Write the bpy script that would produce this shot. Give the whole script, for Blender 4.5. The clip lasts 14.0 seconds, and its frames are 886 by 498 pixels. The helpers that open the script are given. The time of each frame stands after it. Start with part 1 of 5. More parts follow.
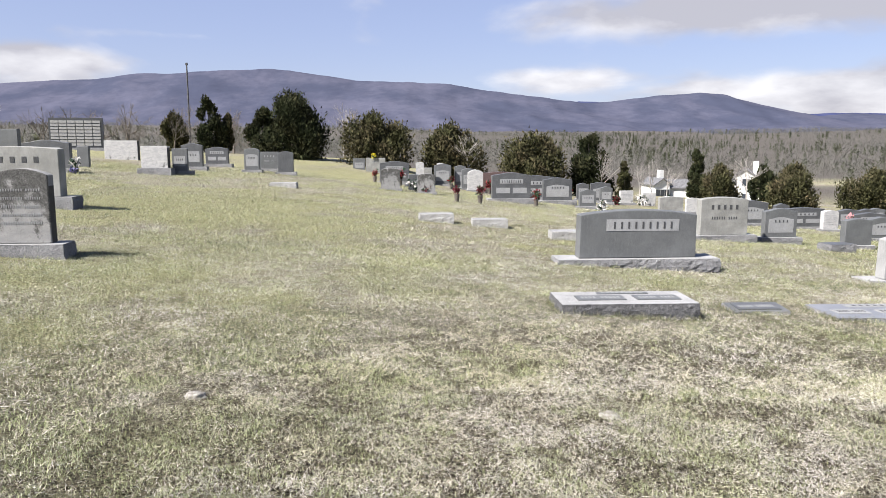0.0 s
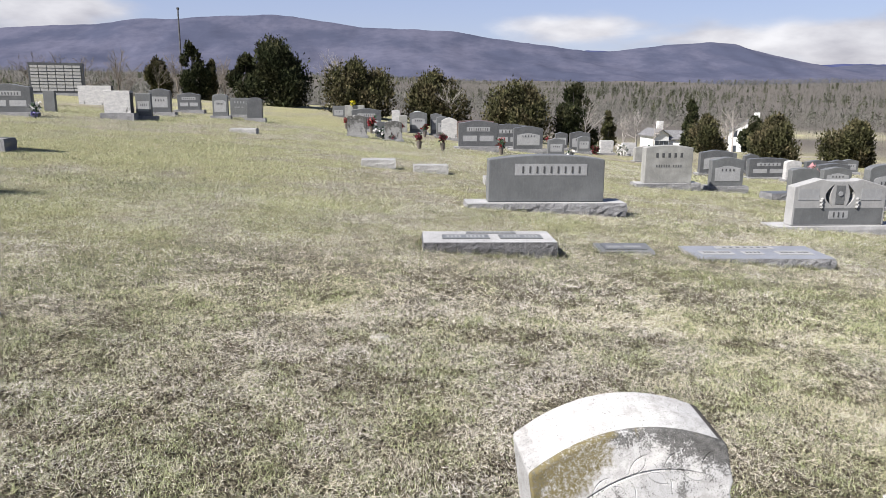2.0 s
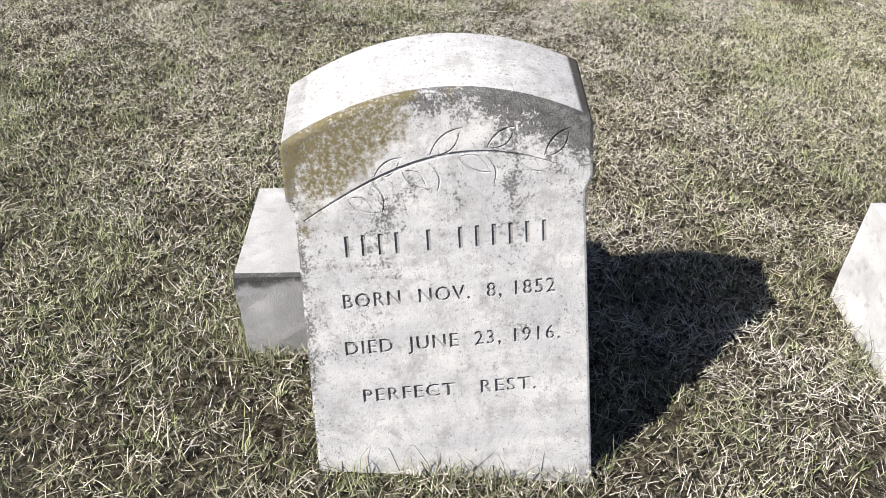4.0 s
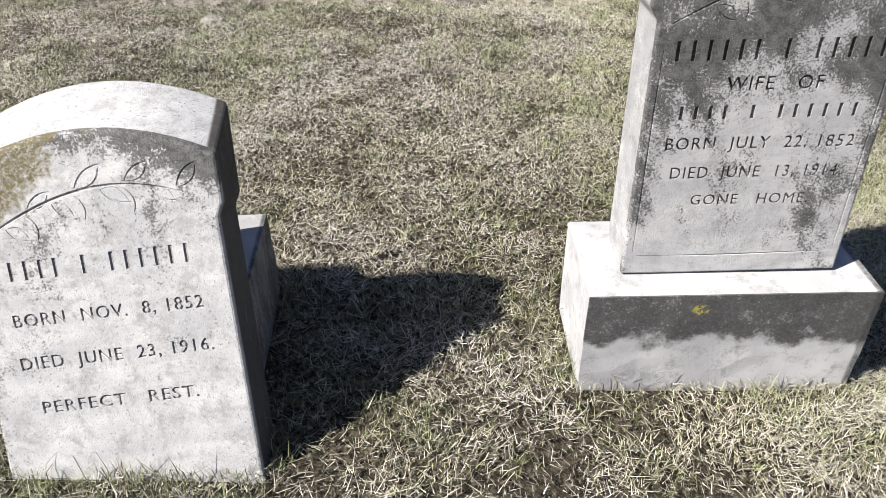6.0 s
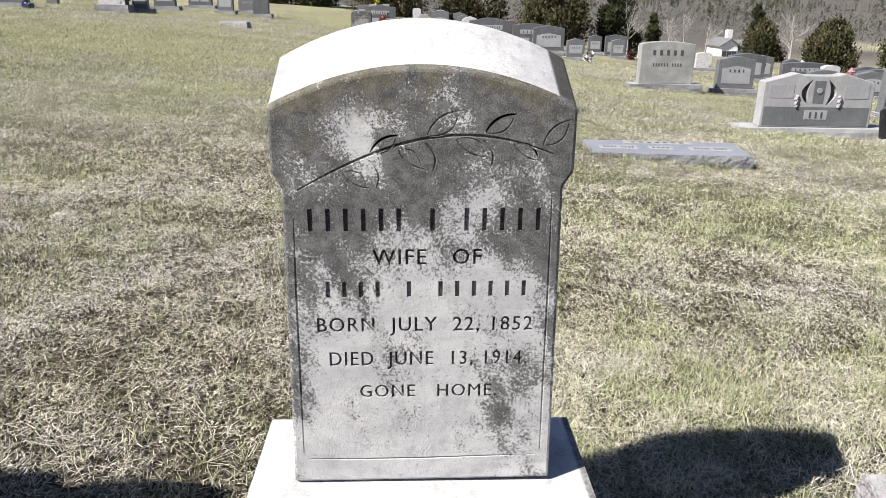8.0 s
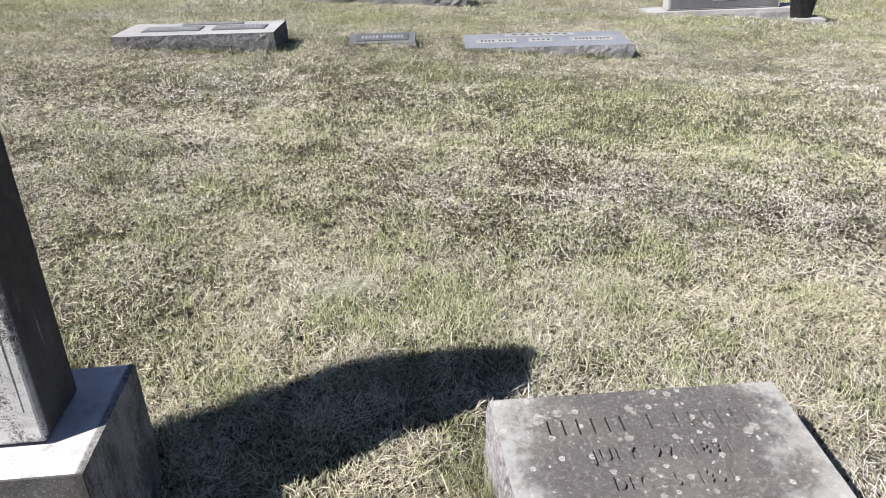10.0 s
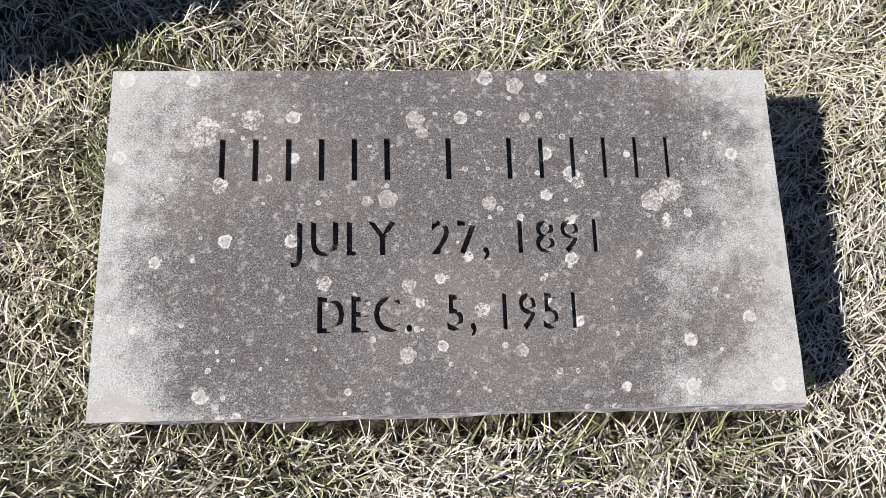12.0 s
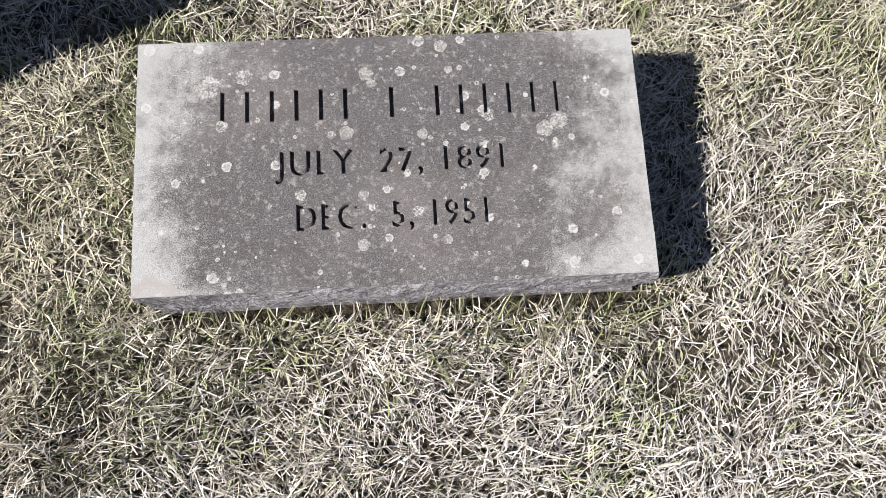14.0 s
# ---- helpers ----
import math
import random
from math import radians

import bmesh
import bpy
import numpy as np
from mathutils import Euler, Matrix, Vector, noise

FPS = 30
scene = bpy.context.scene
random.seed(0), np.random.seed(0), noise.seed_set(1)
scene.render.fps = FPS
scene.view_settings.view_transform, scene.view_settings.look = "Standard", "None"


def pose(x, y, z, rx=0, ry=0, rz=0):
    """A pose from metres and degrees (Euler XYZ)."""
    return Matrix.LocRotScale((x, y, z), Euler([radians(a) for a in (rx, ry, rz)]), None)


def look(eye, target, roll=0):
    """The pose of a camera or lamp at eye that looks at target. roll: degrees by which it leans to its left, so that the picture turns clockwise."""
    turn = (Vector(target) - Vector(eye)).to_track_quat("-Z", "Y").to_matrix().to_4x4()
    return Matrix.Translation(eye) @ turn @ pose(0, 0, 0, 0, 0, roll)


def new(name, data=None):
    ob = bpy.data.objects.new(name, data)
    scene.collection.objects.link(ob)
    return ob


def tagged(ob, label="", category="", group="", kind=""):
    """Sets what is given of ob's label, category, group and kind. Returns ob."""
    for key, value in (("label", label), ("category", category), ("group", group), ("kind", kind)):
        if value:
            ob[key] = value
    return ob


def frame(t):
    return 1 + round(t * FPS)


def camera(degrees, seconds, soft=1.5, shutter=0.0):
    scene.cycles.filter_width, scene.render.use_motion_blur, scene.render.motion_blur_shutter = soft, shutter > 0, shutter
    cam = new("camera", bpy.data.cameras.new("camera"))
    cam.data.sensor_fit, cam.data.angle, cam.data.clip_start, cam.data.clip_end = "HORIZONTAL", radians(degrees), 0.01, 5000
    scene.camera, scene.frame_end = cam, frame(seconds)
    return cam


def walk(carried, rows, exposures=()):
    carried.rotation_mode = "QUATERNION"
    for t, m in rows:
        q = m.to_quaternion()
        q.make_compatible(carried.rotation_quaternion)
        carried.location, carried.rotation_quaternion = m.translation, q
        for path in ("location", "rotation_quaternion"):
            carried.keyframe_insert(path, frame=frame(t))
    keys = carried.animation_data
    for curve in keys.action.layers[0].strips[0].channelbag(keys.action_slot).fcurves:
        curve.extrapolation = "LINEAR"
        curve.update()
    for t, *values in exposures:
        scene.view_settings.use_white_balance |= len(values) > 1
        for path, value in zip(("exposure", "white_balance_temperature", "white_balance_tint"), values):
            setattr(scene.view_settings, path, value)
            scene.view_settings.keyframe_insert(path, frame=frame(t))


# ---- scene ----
# camera: fitted eye, target, roll
cam = camera(62.2, 14.0, soft=0.65)
PATH = [
    (0, (-0.399, 0.052, 1.572), (-0.392, 2.03, 1.28), 0.1),
    (0.5, (-0.075, -0.159, 1.593), (-0.058, 1.828, 1.358), 0.2),
    (1, (0.274, -0.233, 1.574), (0.294, 1.753, 1.339), 0.2),
    (1.5, (0.61, -0.24, 1.578), (0.625, 1.741, 1.3), 0.1),
    (2, (0.906, -0.208, 1.509), (0.902, 1.747, 1.085), 0.5),
    (2.5, (1.147, 0.018, 1.357), (1.091, 1.893, 0.664), 0.9),
    (3, (1.327, 0.183, 1.264), (1.207, 1.904, 0.252), 1.0),
    (3.2, (1.394, 0.256, 1.228), (1.246, 1.912, 0.117), 1.2),
    (5.3, (1.68, 0.417, 1.252), (1.424, 1.937, -0.022), -0.9),
    (5.5, (1.805, 0.375, 1.281), (1.566, 1.918, 0.031), -0.9),
    (6, (2.138, 0.321, 1.293), (1.94, 1.938, 0.134), -0.8),
    (6.5, (2.395, 0.42, 1.261), (2.228, 2.139, 0.252), -0.5),
    (7, (2.562, 0.523, 1.247), (2.446, 2.344, 0.428), 0.4),
    (7.2, (2.621, 0.532, 1.208), (2.495, 2.383, 0.461), 0.9),
    (9.3, (3.086, 0.526, 1.107), (2.884, 2.416, 0.484), 0.0),
    (9.5, (3.238, 0.591, 1.077), (3.056, 2.474, 0.429), -0.5),
    (10, (3.523, 0.795, 1.105), (3.441, 2.583, 0.214), -1.7),
    (10.5, (3.76, 0.977, 1.081), (3.733, 2.558, -0.143), -0.8),
    (11, (3.88, 1.191, 1.058), (3.842, 2.493, -0.459), 0.4),
    (11.5, (3.884, 1.467, 0.93), (3.819, 2.448, -0.812), 1.6),
    (12, (3.901, 1.657, 0.748), (3.821, 2.313, -1.14), 0.6),
    (12.5, (3.906, 1.727, 0.679), (3.82, 2.244, -1.251), -2.0),
    (13, (3.905, 1.73, 0.675), (3.83, 2.223, -1.262), -1.5),
    (13.5, (3.913, 1.667, 0.769), (3.825, 2.162, -1.166), -3.4),
    (14, (3.984, 1.507, 0.935), (3.905, 2.141, -0.961), -1.4),
]
EXPOSURES = [(0, 1.6, 6420, 11), (1.5, 1.5, 6420, 11), (3, 1.33, 6420, 11), (5.5, 1.32, 6420, 11), (7, 1.5, 6420, 11), (9.5, 1.5, 6420, 11), (10.5, 1.34, 6420, 11), (14, 1.36, 6420, 11)]
walk(cam, [(t, look(eye, target, roll)) for t, eye, target, roll in PATH], EXPOSURES)

# ---------------------------------------------------------------- light
SUN_FROM = Vector((-0.825, -0.53, 1.0)).normalized()
sun_data = bpy.data.lights.new("sun", "SUN")
sun_data.energy, sun_data.angle, sun_data.color = 5.0, radians(0.53), (1.0, 0.955, 0.89)
sun_ob = new("sun", sun_data)
sun_ob.matrix_world = look(SUN_FROM * 50, (0, 0, 0))

world = bpy.data.worlds.new("world")
scene.world = world
world.use_nodes = True
wn, wl = world.node_tree.nodes, world.node_tree.links
wn.clear()


def wnode(kind, **vals):
    n = wn.new(kind)
    for k, v in vals.items():
        n.inputs[k].default_value = v
    return n


w_out = wn.new("ShaderNodeOutputWorld")
w_bg = wnode("ShaderNodeBackground", Strength=0.038)
w_sky = wn.new("ShaderNodeTexSky")
w_sky.sky_type, w_sky.sun_disc = "NISHITA", False
w_sky.sun_elevation = math.asin(SUN_FROM.z)
w_sky.sun_rotation = math.atan2(SUN_FROM.x, SUN_FROM.y)
w_sky.altitude, w_sky.air_density, w_sky.dust_density, w_sky.ozone_density = 200, 1.0, 0.5, 3.0
w_co = wn.new("ShaderNodeTexCoord")
w_sep = wn.new("ShaderNodeSeparateXYZ")
wl.new(w_co.outputs["Generated"], w_sep.inputs[0])


def wmath(op, a, b=None, clamp=False):
    n = wn.new("ShaderNodeMath")
    n.operation, n.use_clamp = op, clamp
    for i, v in enumerate((a, b)):
        if v is None:
            continue
        if isinstance(v, (int, float)):
            n.inputs[i].default_value = v
        else:
            wl.new(v, n.inputs[i])
    return n.outputs[0]


# a broken deck of fair-weather cloud, flattened towards the horizon
zup = wmath("ADD", wmath("MAXIMUM", w_sep.outputs[2], 0.0), 0.32)
cx = wmath("DIVIDE", w_sep.outputs[0], zup)
cy = wmath("DIVIDE", w_sep.outputs[1], zup)
w_vec = wn.new("ShaderNodeCombineXYZ")
wl.new(cx, w_vec.inputs[0]), wl.new(cy, w_vec.inputs[1])
w_n1 = wnode("ShaderNodeTexNoise", Scale=1.7, Detail=9.0, Roughness=0.50, Distortion=0.2)
w_map = wn.new("ShaderNodeMapping")
w_map.inputs["Location"].default_value = (3.1, -1.6, 4.0)
wl.new(w_vec.outputs[0], w_map.inputs["Vector"]), wl.new(w_map.outputs[0], w_n1.inputs["Vector"])
w_ramp = wn.new("ShaderNodeMapRange")
w_ramp.interpolation_type = "SMOOTHSTEP"
w_ramp.inputs["From Min"].default_value, w_ramp.inputs["From Max"].default_value = 0.53, 0.72
w_low = wn.new("ShaderNodeMapRange")
w_low.interpolation_type = "SMOOTHSTEP"
for key, v in (("From Min", 0.04), ("From Max", 0.42), ("To Min", 0.03), ("To Max", -0.22)):
    w_low.inputs[key].default_value = v
wl.new(w_sep.outputs[2], w_low.inputs["Value"])
def bank(x0, z0, rx, rz, amount):
    """A cloud bank that stands over the mountains."""
    dx = wmath("POWER", wmath("DIVIDE", wmath("SUBTRACT", w_sep.outputs[0], x0), rx), 2.0)
    dz = wmath("POWER", wmath("DIVIDE", wmath("SUBTRACT", w_sep.outputs[2], z0), rz), 2.0)
    return wmath("MULTIPLY", wmath("EXPONENT", wmath("MULTIPLY", wmath("ADD", dx, dz), -1.0)), amount)


heavy = bank(0.42, 0.158, 0.24, 0.030, 0.36)
banks = heavy
for place in ((-0.13, 0.175, 0.05, 0.02, 0.09), (-0.54, 0.096, 0.15, 0.014, 0.22), (-0.30, 0.128, 0.17, 0.010, 0.14), (0.14, 0.082, 0.20, 0.016, 0.20), (0.45, 0.062, 0.18, 0.016, 0.20)):
    banks = wmath("ADD", banks, bank(*place))
wl.new(wmath("ADD", wmath("ADD", w_n1.outputs[0], w_low.outputs[0]), banks), w_ramp.inputs["Value"])
w_n2 = wnode("ShaderNodeTexNoise", Scale=3.2, Detail=7.0, Roughness=0.5)
wl.new(w_map.outputs[0], w_n2.inputs["Vector"])
w_cc = wn.new("ShaderNodeValToRGB")
w_cc.color_ramp.elements[0].position, w_cc.color_ramp.elements[1].position = 0.38, 0.66
w_cc.color_ramp.elements[0].color, w_cc.color_ramp.elements[1].color = (5.2, 5.05, 5.35, 1), (9.9, 9.7, 9.7, 1)
wl.new(wmath("SUBTRACT", w_n2.outputs[0], wmath("MULTIPLY", heavy, 0.45)), w_cc.inputs[0])
w_mix = wn.new("ShaderNodeMix")
w_mix.data_type = "RGBA"
wl.new(wmath("MULTIPLY", w_ramp.outputs[0], 0.85), w_mix.inputs["Factor"])
w_tint = wn.new("ShaderNodeMix")
w_tint.data_type, w_tint.blend_type = "RGBA", "MULTIPLY"
w_tint.inputs["Factor"].default_value, w_tint.inputs["B"].default_value = 1.0, (1.12, 1.05, 1.14, 1)
wl.new(w_sky.outputs[0], w_tint.inputs["A"])
w_haze = wn.new("ShaderNodeMix")
w_haze.data_type = "RGBA"
w_haze.inputs["B"].default_value = (4.9, 5.3, 7.8, 1)
w_thin = wn.new("ShaderNodeMapRange")
w_thin.interpolation_type = "SMOOTHSTEP"
for key, v in (("From Min", 0.15), ("From Max", 0.6), ("To Min", 0.45), ("To Max", 0.0)):
    w_thin.inputs[key].default_value = v
wl.new(w_sep.outputs[2], w_thin.inputs["Value"])
wl.new(w_thin.outputs[0], w_haze.inputs["Factor"])
wl.new(w_tint.outputs["Result"], w_haze.inputs["A"])
wl.new(w_haze.outputs["Result"], w_mix.inputs["A"]), wl.new(w_cc.outputs[0], w_mix.inputs["B"])
wl.new(w_mix.outputs["Result"], w_bg.inputs["Color"])
wl.new(w_bg.outputs[0], w_out.inputs[0])

# ---------------------------------------------------------------- materials
class Mat:
    """A node material with short ways to add nodes; co is the object's own space."""

    def __init__(self, name, rough=0.8, metal=0.0, spec=0.4):
        self.m = bpy.data.materials.new(name)
        self.m.use_nodes = True
        self.n, self.l = self.m.node_tree.nodes, self.m.node_tree.links
        self.b = self.n["Principled BSDF"]
        self.b.inputs["Roughness"].default_value = rough
        self.b.inputs["Metallic"].default_value = metal
        self.b.inputs["Specular IOR Level"].default_value = spec
        tc = self.n.new("ShaderNodeTexCoord")
        self.co = tc.outputs["Object"]
        sep = self.n.new("ShaderNodeSeparateXYZ")
        self.l.new(self.co, sep.inputs[0])
        self.x, self.y, self.z = sep.outputs

    def put(self, socket, v):
        if isinstance(v, (int, float)):
            socket.default_value = v
        elif isinstance(v, tuple):
            socket.default_value = (*v, 1) if len(v) == 3 and socket.type == "RGBA" else v
        else:
            self.l.new(v, socket)

    def noise(self, scale, detail=4.0, rough=0.55, stretch=None, where=None):
        n = self.n.new("ShaderNodeTexNoise")
        n.inputs["Scale"].default_value, n.inputs["Detail"].default_value, n.inputs["Roughness"].default_value = scale, detail, rough
        src = where or self.co
        if stretch:
            mp = self.n.new("ShaderNodeMapping")
            mp.inputs["Scale"].default_value = stretch
            self.l.new(src, mp.inputs[0])
            src = mp.outputs[0]
        self.l.new(src, n.inputs["Vector"])
        return n.outputs[0]

    def cells(self, scale, feature="F1", out="Distance"):
        n = self.n.new("ShaderNodeTexVoronoi")
        n.feature = feature
        n.inputs["Scale"].default_value = scale
        self.l.new(self.co, n.inputs["Vector"])
        return n.outputs[out]

    def math(self, op, a, b=0.0, clamp=False):
        n = self.n.new("ShaderNodeMath")
        n.operation, n.use_clamp = op, clamp
        self.put(n.inputs[0], a), self.put(n.inputs[1], b)
        return n.outputs[0]

    def step(self, v, lo, hi, to0=0.0, to1=1.0):
        n = self.n.new("ShaderNodeMapRange")
        n.interpolation_type = "SMOOTHSTEP"
        for k, q in (("Value", v), ("From Min", lo), ("From Max", hi), ("To Min", to0), ("To Max", to1)):
            self.put(n.inputs[k], q)
        return n.outputs[0]

    def mix(self, f, a, b, how="MIX"):
        n = self.n.new("ShaderNodeMix")
        n.data_type, n.blend_type = "RGBA", how
        self.put(n.inputs["Factor"], f), self.put(n.inputs["A"], a), self.put(n.inputs["B"], b)
        return n.outputs["Result"]

    def attr(self, name):
        n = self.n.new("ShaderNodeAttribute")
        n.attribute_name = name
        return n.outputs["Fac"]

    def random(self):
        return self.n.new("ShaderNodeObjectInfo").outputs["Random"]

    def color(self, v):
        self.put(self.b.inputs["Base Color"], v)
        return self

    def rough(self, v):
        self.put(self.b.inputs["Roughness"], v)
        return self

    def bump(self, h, strength=0.4, dist=0.01):
        n = self.n.new("ShaderNodeBump")
        n.inputs["Strength"].default_value, n.inputs["Distance"].default_value = strength, dist
        self.l.new(h, n.inputs["Height"])
        self.l.new(n.outputs[0], self.b.inputs["Normal"])
        return self


def granite(name, dark, light, scale=260.0, rough=0.45, blotch=0.25, rocky=0.0):
    k = Mat(name, rough)
    grain = k.noise(scale, 3.0, 0.7)
    big = k.noise(3.0, 5.0, 0.6)
    c = k.mix(k.step(grain, 0.35, 0.68), dark, light)
    c = k.mix(k.math("MULTIPLY", k.step(big, 0.35, 0.75), blotch), c, tuple(min(1.0, v * 1.6 + 0.03) for v in light))
    c = k.mix(k.math("MULTIPLY", k.step(k.noise(14.0, 6.0, 0.7), 0.58, 0.75), 0.35), c, tuple(v * 0.45 for v in dark))
    c = k.mix(k.math("MULTIPLY", k.step(k.noise(38.0, 6.0, 0.75, stretch=(1, 1, 0.35)), 0.48, 0.70), 0.4), c, tuple(v * 1.25 + 0.015 for v in light))
    k.color(c)
    if rocky:
        k.bump(k.math("ADD", k.noise(28.0, 6.0, 0.65), k.math("MULTIPLY", k.noise(150.0, 3.0), 0.25)), rocky, 0.03)
    else:
        k.bump(k.noise(scale * 1.3, 2.0), 0.08, 0.002)
    return k.m


GREY_DIE = granite("grey_granite", (0.059, 0.062, 0.064), (0.108, 0.112, 0.115), rough=0.5)
DARK_DIE = granite("dark_granite", (0.036, 0.037, 0.04), (0.086, 0.09, 0.094), rough=0.4)
RED_DIE = granite("mahogany_granite", (0.05, 0.032, 0.029), (0.108, 0.072, 0.068), rough=0.4)
PALE_DIE = granite("pale_granite", (0.122, 0.122, 0.115), (0.202, 0.202, 0.191), rough=0.7, blotch=0.5)
SILVER_DIE = granite("silver_granite", (0.158, 0.158, 0.158), (0.245, 0.245, 0.241), rough=0.7, blotch=0.3)
ROCK_SIDE = granite("rock_pitched_granite", (0.061, 0.061, 0.065), (0.187, 0.187, 0.191), 90.0, 0.9, 0.4, 1.0)
DARK_ROCK = granite("dark_rock_pitched_granite", (0.025, 0.025, 0.027), (0.108, 0.108, 0.112), 90.0, 0.9, 0.3, 1.0)
PALE_ROCK = granite("pale_rock_faced_granite", (0.144, 0.144, 0.14), (0.317, 0.313, 0.302), 90.0, 0.9, 0.4, 1.0)
SAWN_TOP = granite("sawn_granite", (0.137, 0.137, 0.14), (0.259, 0.259, 0.259), 220.0, 0.8, 0.3)
PANEL_PALE = granite("frosted_panel_granite", (0.151, 0.155, 0.158), (0.238, 0.241, 0.245), 240.0, 0.8, 0.25)
PANEL_BLUE = granite("steeled_blue_granite", (0.101, 0.108, 0.124), (0.166, 0.173, 0.191), 240.0, 0.5, 0.2)
INK_DARK = granite("cut_shadow_granite", (0.025, 0.027, 0.029), (0.058, 0.058, 0.061), 200.0, 0.9, 0.1)


def old_marble(name, stain, lichen, wash=0.5, tone=1.0, half=0.235):
    """White marble weathered grey-black, with yellow lichen near the top; front lies at y = 0."""
    k = Mat(name, 0.8, spec=0.2)
    veins = k.noise(5.0, 8.0, 0.65, stretch=(1, 1, 2.6))
    base = k.mix(k.step(veins, 0.35, 0.72), tuple(v * tone for v in (0.317, 0.317, 0.317)), tuple(v * tone for v in (0.446, 0.439, 0.425)))
    base = k.mix(k.math("MULTIPLY", k.step(k.noise(34.0, 7.0, 0.75), 0.50, 0.70), wash), base, (0.194, 0.191, 0.184))
    base = k.mix(k.math("MULTIPLY", k.step(k.noise(140.0, 3.0, 0.8), 0.60, 0.66), wash), base, (0.086, 0.085, 0.081))
    base = k.mix(k.math("MULTIPLY", k.step(k.noise(16.0, 9.0, 0.8), 0.48, 0.62), wash * 0.8), base, (0.216, 0.212, 0.205))
    base = k.mix(k.math("MULTIPLY", k.step(k.noise(320.0, 2.0, 0.8), 0.62, 0.68), wash), base, (0.058, 0.056, 0.053))
    slant = k.n.new("ShaderNodeMapping")
    slant.inputs["Rotation"].default_value = (0, radians(28), 0)
    k.l.new(k.co, slant.inputs[0])
    blot = k.noise(7.0, 10.0, 0.62, stretch=(1.25, 1, 0.75), where=slant.outputs[0]) if stain > 0.1 else k.noise(5.0, 10.0, 0.62, stretch=(1.2, 1, 0.8))
    fine = k.noise(190.0, 4.0, 0.85)
    mid = k.noise(45.0, 5.0, 0.7)
    high = k.math("MULTIPLY", k.step(k.z, 0.05, 0.60, -0.45, 1.0), stain)
    side = k.math("MULTIPLY", k.math("POWER", k.math("ABSOLUTE", k.math("DIVIDE", k.x, half)), 6.0), (0.22 if stain > 0.1 else 0.09) if stain > 0 else 0.0)
    crown = k.math("MULTIPLY", k.step(k.math("ADD", k.z, k.math("MULTIPLY", k.math("MULTIPLY", k.x, k.x), 1.15)), 0.645, 0.72), 0.18 if stain > 0 else 0.0)
    blot = k.math("ADD", k.math("MULTIPLY", k.math("SUBTRACT", blot, 0.5), 2.3 if stain > 0.1 else 1.0), 0.5)
    m = k.math("ADD", k.math("ADD", blot, high), k.math("ADD", side, crown))
    m = k.math("ADD", m, k.math("MULTIPLY", k.math("SUBTRACT", fine, 0.5), 1.7 if stain > 0.1 else 0.75))
    m = k.math("ADD", m, k.math("MULTIPLY", k.math("SUBTRACT", mid, 0.5), 0.55))
    # Right side takes more dark: lichen plus its shade, put into the colour.
    if stain > 0:
        m = k.math("ADD", m, k.math("MULTIPLY", k.math("MULTIPLY", k.step(k.y, 0.02, 0.04), k.math("GREATER_THAN", k.x, 0.0)), 0.16))
    m = k.step(m, 0.56, 0.74) if stain > 0.1 else k.step(m, 0.62, 0.72)
    front = k.math("LESS_THAN", k.y, 0.012)
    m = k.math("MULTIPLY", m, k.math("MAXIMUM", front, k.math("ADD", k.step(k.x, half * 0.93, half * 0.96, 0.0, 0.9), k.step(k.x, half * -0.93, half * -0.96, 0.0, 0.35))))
    pit = k.step(k.math("ADD", k.math("MULTIPLY", k.noise(420.0, 3.0, 0.8), 0.6), k.math("MULTIPLY", mid, 0.4)), 0.44, 0.58)
    c = k.mix(k.math("MULTIPLY", m, 0.90), base, k.mix(pit, (0.009, 0.0088, 0.0083), (0.10, 0.098, 0.093)))
    # Cut letters and grooves are darker inside, up to z = 0.62.
    cut_dark = k.math("MULTIPLY", k.step(k.y, 0.0015, 0.003), k.math("MULTIPLY", k.math("LESS_THAN", k.y, 0.0085), k.math("LESS_THAN", k.z, 0.62)))
    cut_dark = k.math("MULTIPLY", cut_dark, k.math("MULTIPLY", k.math("LESS_THAN", k.math("ABSOLUTE", k.x), half * 0.9), k.step(k.z, 0.03, 0.04)))
    c = k.mix(k.math("MULTIPLY", cut_dark, k.step(mid, 0.3, 0.6, 0.85, 0.5) if stain > 0.1 else 0.4), c, (0.022, 0.02, 0.018))
    # Right flank: streaky black lichen, deepened by painting in the flank's own shade.
    flank_shade = k.math("MAXIMUM", k.math("MULTIPLY", k.math("LESS_THAN", k.z, 0.60), k.math("GREATER_THAN", k.x, 0.0)), k.step(k.x, half * 0.93, half * 0.96))
    flank_shade = k.math("MULTIPLY", flank_shade, k.step(k.y, 0.008, 0.02))
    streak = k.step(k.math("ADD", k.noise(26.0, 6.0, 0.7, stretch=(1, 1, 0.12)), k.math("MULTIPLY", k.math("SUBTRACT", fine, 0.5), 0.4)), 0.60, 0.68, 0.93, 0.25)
    c = k.mix(k.math("MULTIPLY", flank_shade, streak), c, k.mix(mid, (0.014, 0.013, 0.012), (0.065, 0.059, 0.053)))
    yl = k.math("ADD", k.noise(7.0, 6.0, 0.7), k.math("MULTIPLY", k.step(k.z, 0.5, 0.70), 0.20))
    yl = k.math("ADD", yl, k.math("MULTIPLY", k.step(k.x, 0.02, -0.16, -0.5, 1.0), 0.13 if lichen > 0.6 else 0.0))
    yl = k.math("ADD", yl, k.math("MULTIPLY", k.step(k.math("ADD", k.z, k.math("MULTIPLY", k.math("MULTIPLY", k.x, k.x), 1.15)), 0.70, 0.735), 0.10))
